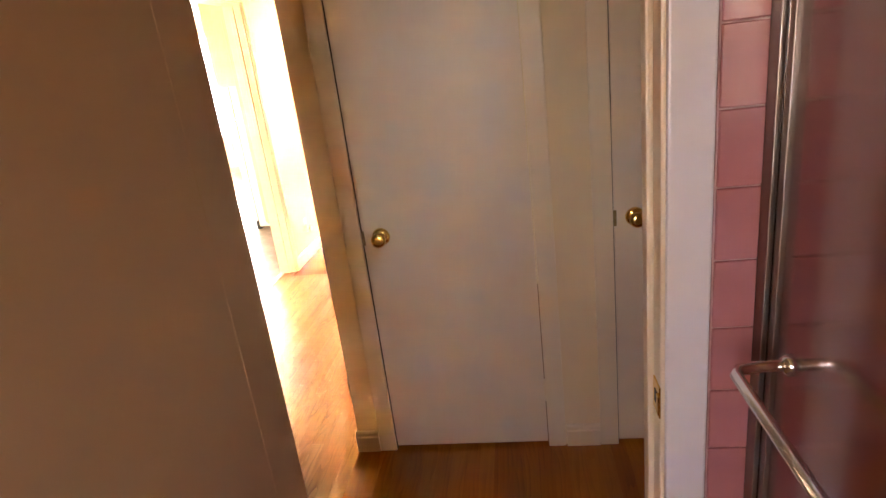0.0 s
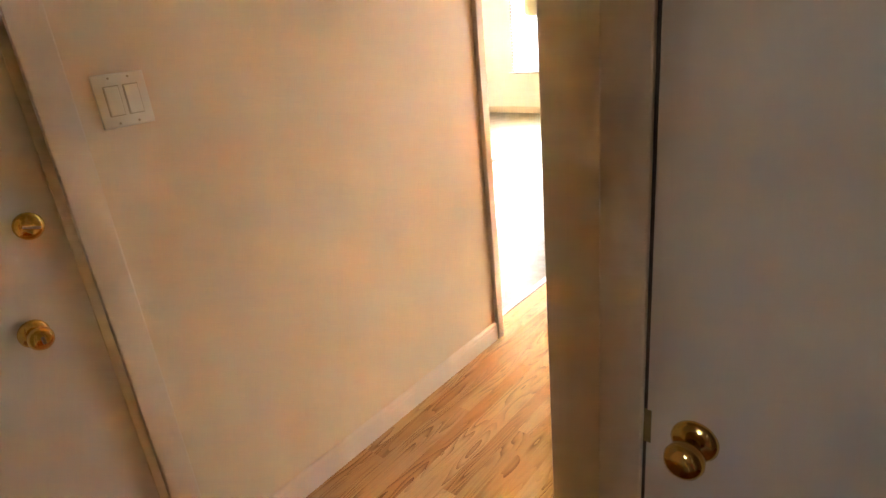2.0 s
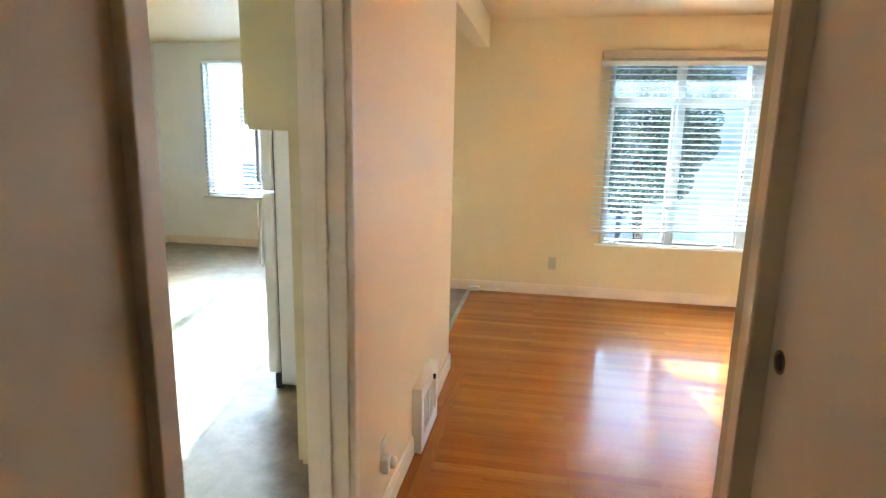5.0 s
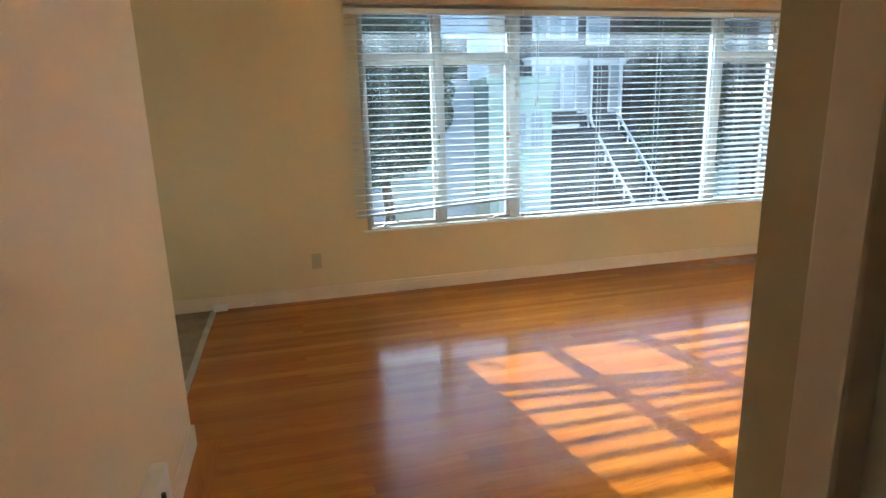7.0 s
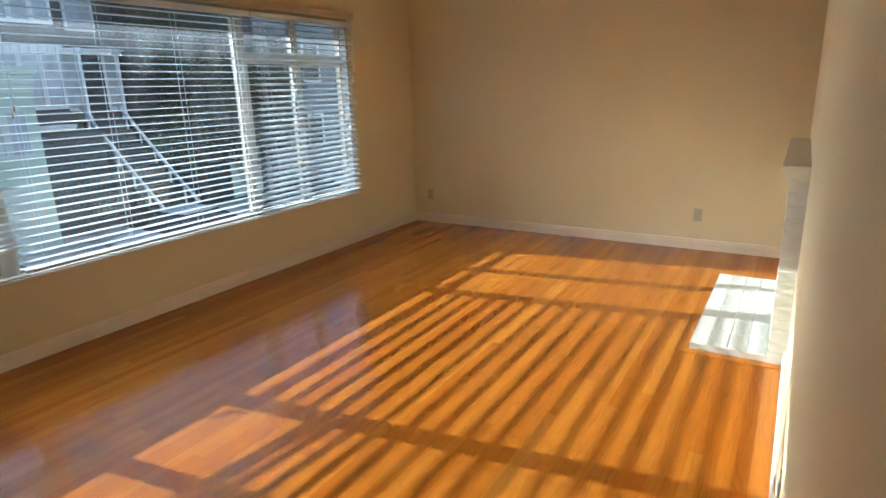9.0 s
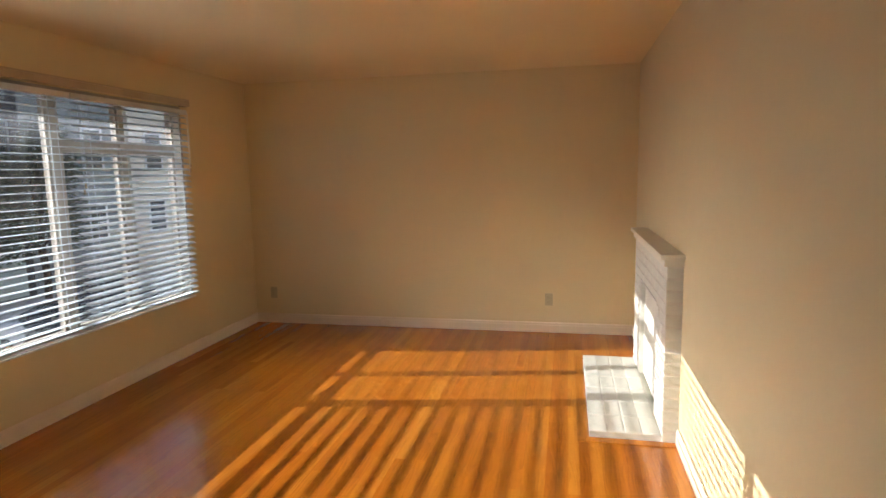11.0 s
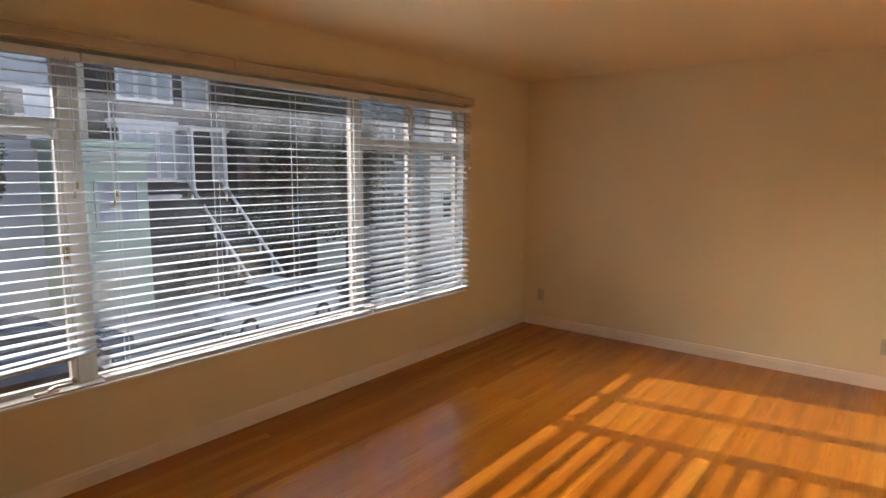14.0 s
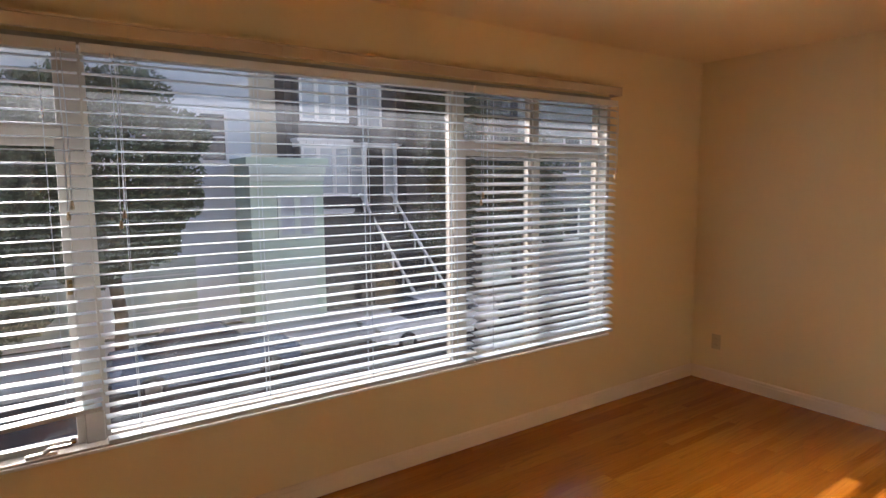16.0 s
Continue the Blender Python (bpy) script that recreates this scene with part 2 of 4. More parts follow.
def dusty_hazed_glass(name):
    """Clear glass with an uneven, thin dusty street film and haze painted at top."""
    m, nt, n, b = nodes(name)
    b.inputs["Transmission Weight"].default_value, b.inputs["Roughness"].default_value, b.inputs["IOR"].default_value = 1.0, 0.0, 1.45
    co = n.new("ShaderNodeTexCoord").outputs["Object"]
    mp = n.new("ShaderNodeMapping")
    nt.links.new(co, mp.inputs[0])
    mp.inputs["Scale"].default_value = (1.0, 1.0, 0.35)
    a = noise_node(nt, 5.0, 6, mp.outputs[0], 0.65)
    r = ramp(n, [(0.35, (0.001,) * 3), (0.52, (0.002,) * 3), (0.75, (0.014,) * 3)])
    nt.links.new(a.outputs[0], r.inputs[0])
    # upper haze put into the glass as a ragged, denser film towards the top
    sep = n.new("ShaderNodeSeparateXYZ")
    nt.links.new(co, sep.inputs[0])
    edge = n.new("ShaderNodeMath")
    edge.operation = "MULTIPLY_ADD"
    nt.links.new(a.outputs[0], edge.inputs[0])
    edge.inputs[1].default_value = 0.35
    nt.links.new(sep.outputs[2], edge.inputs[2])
    haze_band = n.new("ShaderNodeMapRange")
    haze_band.inputs[1].default_value, haze_band.inputs[2].default_value = 1.90, 2.28
    haze_band.inputs[3].default_value, haze_band.inputs[4].default_value = 0.0, 0.075
    nt.links.new(edge.outputs[0], haze_band.inputs[0])
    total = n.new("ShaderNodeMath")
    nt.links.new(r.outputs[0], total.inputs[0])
    nt.links.new(haze_band.outputs[0], total.inputs[1])
    dust_and_haze = n.new("ShaderNodeBsdfTranslucent")
    dust_and_haze.inputs["Color"].default_value = (0.82, 0.86, 0.92, 1)
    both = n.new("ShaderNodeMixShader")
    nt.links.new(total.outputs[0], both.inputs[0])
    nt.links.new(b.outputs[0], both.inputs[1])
    nt.links.new(dust_and_haze.outputs[0], both.inputs[2])
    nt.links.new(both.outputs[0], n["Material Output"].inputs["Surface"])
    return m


def vinyl(name, col, through_share):
    """Thin white vinyl that lets some daylight through."""
    m, nt, n, b = nodes(name)
    co = n.new("ShaderNodeTexCoord").outputs["Object"]
    a = noise_node(nt, 6.0, 3, co)
    r = ramp(n, [(0.3, tuple(c * 0.94 for c in col)), (0.7, col)])
    nt.links.new(a.outputs[0], r.inputs[0])
    nt.links.new(r.outputs[0], b.inputs["Base Color"])
    b.inputs["Roughness"].default_value = 0.35
    soft = n.new("ShaderNodeBsdfTranslucent")
    nt.links.new(r.outputs[0], soft.inputs["Color"])
    both = n.new("ShaderNodeMixShader")
    both.inputs[0].default_value = through_share
    nt.links.new(b.outputs[0], both.inputs[1])
    nt.links.new(soft.outputs[0], both.inputs[2])
    nt.links.new(both.outputs[0], n["Material Output"].inputs["Surface"])
    return m


HEADRAIL = vinyl("head_rail_vinyl", (0.86, 0.86, 0.82), 0.45)
PANE = dusty_hazed_glass("window_glass")
SHOWERGLASS = glass("shower_glass", (0.84, 0.74, 0.74), 0.12)


# ---------------------------------------------------------------- building blocks
def bx(bm, x0, x1, y0, y1, z0, z1, bev=0.0, m=None):
    vs = [bm.verts.new((x, y, z)) for z in (z0, z1) for y in (y0, y1) for x in (x0, x1)]
    fs = [bm.faces.new([vs[i] for i in q]) for q in ((0, 2, 3, 1), (4, 5, 7, 6), (0, 1, 5, 4), (2, 6, 7, 3), (0, 4, 6, 2), (1, 3, 7, 5))]
    if bev:
        es = list({e for f in fs for e in f.edges})
        r = bmesh.ops.bevel(bm, geom=es, offset=bev, segments=2, affect="EDGES", profile=0.6)
        vs = list({v for v in r["verts"]} | {v for v in vs if v.is_valid})
    if m is not None:
        bmesh.ops.transform(bm, matrix=m, verts=vs)
    return bm


def box(x0, x1, y0, y1, z0, z1, bev=0.0):
    return bx(bmesh.new(), x0, x1, y0, y1, z0, z1, bev)


def boxes(rows, bev=0.0):
    bm = bmesh.new()
    for r in rows:
        bx(bm, *r, bev)
    return bm


def lathe(profile, m=None, steps=28, bm=None):
    """Turns (radius, height) pairs about z, then poses them by m."""
    bm = bm or bmesh.new()
    rings = []
    for r, h in profile:
        rings.append([bm.verts.new((r * math.cos(a), r * math.sin(a), h)) for a in (2 * math.pi * i / steps for i in range(steps))])
    for a, b in zip(rings, rings[1:]):
        for i in range(steps):
            bm.faces.new((a[i], a[(i + 1) % steps], b[(i + 1) % steps], b[i]))
    bm.faces.new(rings[0][::-1])
    bm.faces.new(rings[-1])
    for f in bm.faces:
        f.smooth = True
    if m is not None:
        bmesh.ops.transform(bm, matrix=m, verts=[v for ring in rings for v in ring])
    return bm


def tube(points, r, steps=10, bm=None):
    """A round rod along a line of points."""
    bm = bm or bmesh.new()
    pts = [Vector(p) for p in points]
    rings = []
    for i, p in enumerate(pts):
        d = (pts[min(i + 1, len(pts) - 1)] - pts[max(i - 1, 0)]).normalized()
        u = d.orthogonal().normalized() if i == 0 else (u - d * u.dot(d)).normalized()
        v = d.cross(u)
        rings.append([bm.verts.new(p + (u * math.cos(a) + v * math.sin(a)) * r) for a in (2 * math.pi * k / steps for k in range(steps))])
    for a, b in zip(rings, rings[1:]):
        for i in range(steps):
            f = bm.faces.new((a[i], a[(i + 1) % steps], b[(i + 1) % steps], b[i]))
            f.smooth = True
    bm.faces.new(rings[0][::-1])
    bm.faces.new(rings[-1])
    return bm


def mesh_of(name, bm, material):
    me = bpy.data.meshes.new(name)
    bm.normal_update()
    bm.to_mesh(me)
    bm.free()
    me.materials.append(material)
    return me


def part(name, bm, material, parent=None, label=""):
    """Links a bmesh, given in world places, as one mesh under a thing or a part."""
    ob = new(name, mesh_of(name, bm, material))
    if parent is not None:
        ob.parent = parent
        if parent.type == "EMPTY":
            ob.matrix_parent_inverse = Matrix.Translation(-parent.location)
    return tagged(ob, label)


def thing(name, at, label, category, group="", kind=""):
    ob = new(name)
    ob.location = at
    ob.empty_display_size = 0.1
    return tagged(ob, label, category, group, kind)


def setting(name, bm, material, label="", category=""):
    return tagged(part(name, bm, material), label, category, kind="structure")


# ---------------------------------------------------------------- plan
CZ = 2.44                      # ceiling
XW, XE = -0.175, 6.18          # hall's west face, living room's east face
YN, YF = 6.28, 2.48            # window wall's face, fireplace wall's face
XH = 0.88                      # hall's east face
YC = 0.225                     # closet wall's face
YB = -0.79                     # bathroom wall's hall face
WX0, WX1, WZ0, WZ1 = 0.87, 5.13, 0.50, 2.11
KY0, KY1 = 1.652, 2.494         # kitchen doorway
DH = 2.04                      # door head


def wall(name, rows, label, mat=WALL):
    return setting(name, boxes(rows), mat, label, "wall")


wall("wall_west", [
    (XW - 0.13, XW, -1.25, -0.94, 0, CZ), (XW - 0.13, XW, -0.94, -0.055, DH, CZ), (XW - 0.13, XW, -0.055, KY0, 0, CZ),
    (XW - 0.13, XW, KY0, KY1, DH, CZ), (XW - 0.13, XW, KY1, 4.389, 0, CZ)], "cream trowelled plaster hall wall", HALLWALL)
wall("wall_north", [
    (-1.4, WX0, YN, YN + 0.15, -0.02, CZ), (WX1, XE + 0.12, YN, YN + 0.15, -0.02, CZ),
    (WX0, WX1, YN, YN + 0.15, -0.02, WZ0), (WX0, WX1, YN, YN + 0.15, WZ1, CZ)], "cream painted window wall of the living room")
wall("wall_east", [(XE, XE + 0.12, YF - 0.12, YN, -0.02, CZ)], "cream painted blank end wall")
wall("wall_south", [(XH, 4.30, YF - 0.12, YF, 0, CZ), (5.06, XE, YF - 0.12, YF, 0, CZ), (4.30, 5.06, YF - 0.12, YF, 0.74, CZ)], "fireplace wall painted darker than the room to dim it", DIMMED_WALL)
wall("wall_hall_east", [
    (0.922, XH + 0.11, YC + 0.12, 0.90, 0, CZ), (XH, XH + 0.11, 0.90, 0.95, 0, CZ), (XH, XH + 0.11, 0.95, 2.36, DH, CZ), (XH, XH + 0.11, 0.95, 2.36, -0.02, 0.41)],
     "cream plaster hall wall with closet opening", HALLWALL)
wall("wall_closet", [
    (0.922, 1.075, YC, YC + 0.12, 0, CZ), (1.075, 1.712, YC, YC + 0.12, DH, CZ), (1.712, 1.975, YC, YC + 0.12, 0, CZ),
    (1.975, 2.62, YC, YC + 0.12, DH, CZ), (2.62, 2.9, YC, YC + 0.12, 0, CZ)], "cream wall holding the closet doors", HALLWALL)
wall("wall_closet_back", [(XH + 0.11, 2.9, 0.95, 1.0, 0, CZ), (1.65, 1.7, 1.0, YF - 0.12, 0, CZ)], "plain closet back wall")
wall("wall_vestibule_east", [(2.75, 2.9, YB, YC, 0, CZ)], "plain cream end wall of the vestibule", HALLWALL)
wall("wall_bath_north", [(1.0, 1.14, YB - 0.12, YB, 0, CZ), (1.14, 1.895, YB - 0.12, YB, DH, CZ), (1.895, 2.9, YB - 0.12, YB, 0, CZ)],
     "cream wall round the bathroom doorway", HALLWALL)
wall("wall_bath_west", [(1.0, 1.09, -2.9, YB - 0.12, 0, CZ)], "plain bathroom side wall")
wall("wall_bath_south", [(1.0, 1.12, -3.02, -2.9, 0, CZ), (1.48, 2.9, -3.02, -2.9, 0, CZ), (1.12, 1.48, -3.02, -2.9, 0, 1.1), (1.12, 1.48, -3.02, -2.9, 2.0, CZ)],
     "plain bathroom wall with a window opening")
wall("wall_bath_east", [(2.78, 2.9, -2.9, YB - 0.12, 0, CZ)], "plain wall beside the tub")
wall("wall_vestibule_south", [(XW, 1.0, -1.25, -1.13, 0, CZ)], "plain cream vestibule wall", HALLWALL)
wall("wall_kitchen_north", [(-4.5, -3.77, 7.6, 7.74, -0.02, CZ), (-1.9, -1.28, 7.6, 7.74, -0.02, CZ), (-3.77, -1.9, 7.6, 7.74, -0.02, 0.62), (-3.77, -1.9, 7.6, 7.74, 2.25, CZ)],
     "pale cream kitchen wall with a window", KWALL)
wall("wall_kitchen_west", [(-4.5, -4.38, 0.7, 7.6, -0.02, CZ)], "pale cream kitchen side wall", KWALL)
wall("wall_kitchen_south", [(-4.38, XW - 0.13, 0.7, 0.82, -0.02, CZ)], "plain kitchen wall", KWALL)
wall("wall_dining_jog", [(-1.4, -1.28, YN + 0.15, 7.6, -0.02, CZ)], "plain dining nook wall")
wall("wall_entry_outside", [(-0.5, XW - 0.13, -1.25, 0.7, -0.02, CZ)], "plain wall behind the front door")
setting("beam", boxes([(XW - 0.13, XW, 4.389, YN, 2.2, CZ)], 0.004), WALL, "cream header beam over the dining opening", "beam")
setting("ceiling", boxes([(-4.6, 6.4, -3.1, 7.8, CZ, CZ + 0.15)]), CEIL, "cream painted plaster ceiling", "ceiling")
setting("subfloor", boxes([(-4.6, 6.4, -3.1, 7.8, -0.25, -0.022)]), SUBFLOOR, "dark floor underlay", "floor")
setting("floor_kitchen", boxes([(-4.38, XW - 0.10, 0.82, 7.6, -0.022, -0.004)]), LINO, "mottled grey-brown linoleum kitchen floor", "floor")
setting("floor_bath", boxes([(1.09, 2.78, -2.9, YB, -0.022, -0.002)]), BATHFLOOR, "small tiled bathroom floor", "floor")
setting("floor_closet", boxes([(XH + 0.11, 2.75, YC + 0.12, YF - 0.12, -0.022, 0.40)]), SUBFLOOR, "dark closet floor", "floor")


# ---------------------------------------------------------------- trim
def baseboard(name, runs, label="cream enamel baseboard"):
    """Runs of (x0, y0, x1, y1, nx, ny): a foot line and the way into the room."""
    bm = bmesh.new()
    prof = [(0.0, 0.0), (0.014, 0.0), (0.014, 0.068), (0.011, 0.074), (0.011, 0.086), (0.006, 0.094), (0.0, 0.096)]
    for x0, y0, x1, y1, nx, ny in runs:
        a = [bm.verts.new((x0 + nx * d, y0 + ny * d, h)) for d, h in prof]
        b = [bm.verts.new((x1 + nx * d, y1 + ny * d, h)) for d, h in prof]
        for i in range(len(prof) - 1):
            bm.faces.new((a[i], a[i + 1], b[i + 1], b[i]))
        bm.faces.new(a)
        bm.faces.new(b[::-1])
    bmesh.ops.recalc_face_normals(bm, faces=bm.faces)
    return setting(name, bm, TRIM, label, "baseboard")


baseboard("baseboard_hall", [(XW, 0.047, XW, 1.610, 1, 0), (XW, 2.529, XW, 3.345, 1, 0), (XW, 3.739, XW, 4.389, 1, 0)])
baseboard("baseboard_wall_end", [(XW + 0.012, 4.389, XW - 0.13, 4.389, 0, 1)])
baseboard("baseboard_north", [(-1.28, YN, XE, YN, 0, -1)])
baseboard("baseboard_east", [(XE, YF, XE, YN - 0.014, -1, 0)])
baseboard("baseboard_fireplace", [(XH + 0.01, YF, 3.95, YF, 0, 1), (5.4, YF, XE - 0.014, YF, 0, 1)])
baseboard("baseboard_closets", [(0.914, YC, 1.01, YC, 0, -1), (1.78, YC, 1.91, YC, 0, -1)])
baseboard("baseboard_hall_east", [(0.922, YC, 0.922, 0.885, -1, 0)])
baseboard("baseboard_kitchen", [(-4.38, 7.6, -1.28, 7.6, 0, -1), (-4.38, 0.82, -4.38, 7.586, 1, 0)])

# kitchen doorway: jamb lining, then flat casings on the hall side
cas = lambda name, rows, label="cream enamel door casing": setting(name, boxes(rows, 0.004), TRIM, label, "trim")
cas("trim_kitchen_jamb", [(XW - 0.132, XW + 0.002, KY0, KY0 + 0.018, 0, DH), (XW - 0.132, XW + 0.002, KY1 - 0.018, KY1, 0, DH), (XW - 0.132, XW + 0.002, KY0 + 0.018, KY1 - 0.018, DH - 0.018, DH)])
cas("trim_kitchen_stop", [(XW - 0.085, XW - 0.05, KY1 - 0.03, KY1 - 0.018, 0, DH - 0.02), (XW - 0.085, XW - 0.05, KY0 + 0.018, KY0 + 0.03, 0, DH - 0.02)])
cas("trim_kitchen_casing", [(XW, XW + 0.022, KY0 - 0.042, KY0 + 0.004, 0, DH + 0.06), (XW, XW + 0.022, KY1 - 0.004, KY1 + 0.034, 0, DH + 0.06), (XW, XW + 0.022, KY0 + 0.004, KY1 - 0.004, DH - 0.006, DH + 0.06)])
cas("trim_front_door", [(XW, XW + 0.018, -0.035, 0.045, 0, DH + 0.06), (XW, XW + 0.018, -1.01, -0.94, 0, DH + 0.06), (XW, XW + 0.018, -0.94, -0.035, DH - 0.004, DH + 0.06)])
cas("trim_closet_one", [(1.012, 1.08, YC - 0.012, YC, 0, DH + 0.06), (1.708, 1.776, YC - 0.012, YC, 0, DH + 0.06), (1.08, 1.708, YC - 0.012, YC, DH - 0.004, DH + 0.06)])
cas("trim_closet_two", [(1.912, 1.98, YC - 0.012, YC, 0, DH + 0.06), (2.615, 2.68, YC - 0.012, YC, 0, DH + 0.06), (1.98, 2.615, YC - 0.012, YC, DH - 0.004, DH + 0.06)])
setting("trim_bath_hinge_jamb", boxes([(1.139, 1.159, YB - 0.122, YB + 0.002, 0, DH - 0.02)], 0.004), BATHDOOR_SHADED, "enamel jamb behind the bathroom door, shade painted in tan", "trim")
cas("trim_bath_jamb", [(1.876, 1.896, YB - 0.122, YB + 0.002, 0, DH - 0.02), (1.139, 1.896, YB - 0.122, YB + 0.002, DH - 0.02, DH)])
cas("trim_bath_stop", [(1.864, 1.876, YB - 0.082, YB - 0.048, 0, DH - 0.021)])
setting("trim_bath_hinge_casing", boxes([(1.085, 1.150, YB, YB + 0.012, 0, DH + 0.06)], 0.004), BATHDOOR_SHADED, "enamel casing of the bathroom door, shade painted in tan", "trim")
cas("trim_bath_casing", [(1.885, 1.955, YB, YB + 0.012, 0, DH + 0.06), (1.15, 1.885, YB, YB + 0.012, DH - 0.008, DH + 0.06)])
setting("trim_bath_casing_inside", boxes([(1.883, 1.948, YB - 0.134, YB - 0.12, 0, DH + 0.06)], 0.004), BATHTRIM, "cool white enamel casing inside the bathroom", "trim")
cas("trim_hall_closet", [(XH - 0.012, XH, 2.335, 2.395, 0, DH + 0.05), (XH - 0.012, XH, 0.90, 0.965, 0, DH + 0.05), (XH - 0.012, XH, 0.965, 2.335, DH - 0.005, DH + 0.05)])
cas("trim_hall_closet_jamb", [(XH, XH + 0.11, 2.345, 2.362, 0.41, DH), (XH, XH + 0.11, 0.948, 0.962, 0.41, DH)])
setting("sill_hall_closet", box(XH - 0.018, XH + 0.11, 0.962, 2.345, 0.411, 0.436, 0.004), FLOOR_L, "varnished brown wood closet sill", "sill")
setting("threshold_kitchen", boxes([(XW - 0.135, XW - 0.095, KY0 + 0.018, KY1 - 0.018, -0.003, 0.006)], 0.002), ALU, "scuffed aluminium doorway threshold", "threshold")
setting("threshold_dining", boxes([(XW - 0.135, XW - 0.10, 4.389, YN - 0.016, -0.003, 0.006)], 0.002), ALU, "aluminium floor edge strip", "threshold")
screws = bmesh.new()
for i in range(6):
    lathe([(0.004, 0.0), (0.004, 0.0015), (0.002, 0.002)], Matrix.Translation((XW - 0.115, KY0 + 0.08 + 0.13 * i, 0.0058)), 8, screws)
setting("trim_threshold_screws", screws, DARK, "small screws in the threshold", "screw")


# ---------------------------------------------------------------- doors
def knob_set(parent, p, n, lock=False, mat=BRASS):
    """A round knob on its rose at p, standing out along n."""
    m = Matrix.Translation(p) @ Vector(n).to_track_quat("Z", "Y").to_matrix().to_4x4()
    rose = part("rose", lathe([(0.033, 0.0), (0.033, 0.003), (0.028, 0.008), (0.016, 0.011), (0.012, 0.012)], m), mat, parent)
    k = part("knob", lathe([(0.011, 0.012), (0.011, 0.026), (0.018, 0.031), (0.026, 0.039), (0.0275, 0.048), (0.025, 0.056), (0.018, 0.061), (0.010, 0.0625)], m), mat, parent)
    if lock:
        part("thumb_turn", bx(bmesh.new(), -0.003, 0.003, -0.008, 0.008, 0.061, 0.068, 0.001, m), DARKBRASS, k)
    return k


def hinge(parent, x, y, z0, along):
    part("hinge", lathe([(0.007, 0), (0.007, 0.09)], Matrix.Translation((x, y, z0)), 12), TRIM, parent)


def closet_door(name, x0, x1, latch_x, label):
    d = thing(name, (x0, YC, 0), label, "door", kind="structure")
    part("gap_shade", box(x0 - 0.002, x0 + 0.0035, YC + 0.001, YC + 0.03, 0.0, DH - 0.006), GAP_SHADE, d)
    leaf = part("leaf", box(x0 + 0.004, x1 - 0.003, YC - 0.002, YC + 0.033, 0.018, DH - 0.008, 0.002), DOOR, d)
    knob_set(d, (latch_x + 0.07, YC - 0.002, 0.935), (0, -1, 0))
    part("latch_plate", box(latch_x - 0.004, latch_x + 0.008, YC - 0.0035, YC, 0.905, 0.962), DARKBRASS, d)
    for z in (0.215, 1.75):
        hinge(d, x1, YC - 0.006, z, 0)
    return d


closet_door("door_1", 1.08, 1.708, 1.083, "plain closed cream slab closet door")
closet_door("door_2", 1.98, 2.615, 1.985, "plain closed cream slab door with brass knob")
fd = thing("door_3", (XW, -0.94, 0), "cream slab front door with brass deadbolt and knob", "door", kind="structure")
part("leaf", box(XW - 0.05, XW - 0.006, -0.936, -0.0405, 0.012, DH - 0.01, 0.002), DOOR, fd)
part("gap_shade", box(XW - 0.09, XW - 0.012, -0.040, -0.0345, 0.0, DH), GAP_SHADE, fd)
knob_set(fd, (XW - 0.006, -0.185, 0.945), (1, 0, 0), True)
mdb = Matrix.Translation((XW - 0.006, -0.120, 1.185)) @ Vector((1, 0, 0)).to_track_quat("Z", "Y").to_matrix().to_4x4()
bolt = part("deadbolt", lathe([(0.031, 0), (0.031, 0.006), (0.026, 0.012), (0.012, 0.014)], mdb), BRASS, fd)
part("turn_piece", bx(bmesh.new(), -0.004, 0.004, -0.018, 0.018, 0.013, 0.026, 0.0015, mdb @ Matrix.Rotation(1.25, 4, "Z")), CHROME, bolt)
bd = thing("door_4", (1.15, YB - 0.1, 0), "open bathroom door with its shade painted in brown", "door", kind="structure")
part("leaf", box(1.121, 1.1584, -1.585, YB - 0.084, 0.012, DH - 0.03, 0.003), BATHDOOR_SHADED, bd)
stp = thing("strike_plate", (1.876, YB - 0.1, 0.93), "worn brass strike plate on the bathroom jamb", "strike plate")
part("plate", boxes([(1.8735, 1.8765, YB - 0.125, YB - 0.082, 0.925, 0.985), (1.870, 1.874, YB - 0.131, YB - 0.118, 0.935, 0.972)], 0.001), BRASS, stp)
part("latch_hole", box(1.8728, 1.8736, YB - 0.112, YB - 0.094, 0.943, 0.967), DARK, stp)

sd = thing("sliding_door", (XH + 0.06, 1.65, 0.437), "cream sliding closet door with recessed finger pull", "sliding door")
part("leaf", box(XH + 0.045, XH + 0.075, 1.62, 2.344, 0.437, DH - 0.01, 0.002), DOOR, sd)
mp_ = Matrix.Translation((XH + 0.045, 2.285, 0.985)) @ Vector((-1, 0, 0)).to_track_quat("Z", "Y").to_matrix().to_4x4()
fp = part("finger_pull", lathe([(0.028, 0.0), (0.028, 0.003), (0.023, 0.003), (0.021, 0.0005)], mp_), DARKBRASS, sd)
part("cup", lathe([(0.020, 0.0008), (0.012, 0.001)], mp_), DARK, fp)
sd2 = thing("sliding_door", (XH + 0.09, 0.97, 0.437), "cream sliding closet door behind the other", "sliding door")
part("leaf", box(XH + 0.08, XH + 0.108, 0.963, 1.69, 0.437, DH - 0.01, 0.002), DOOR, sd2)


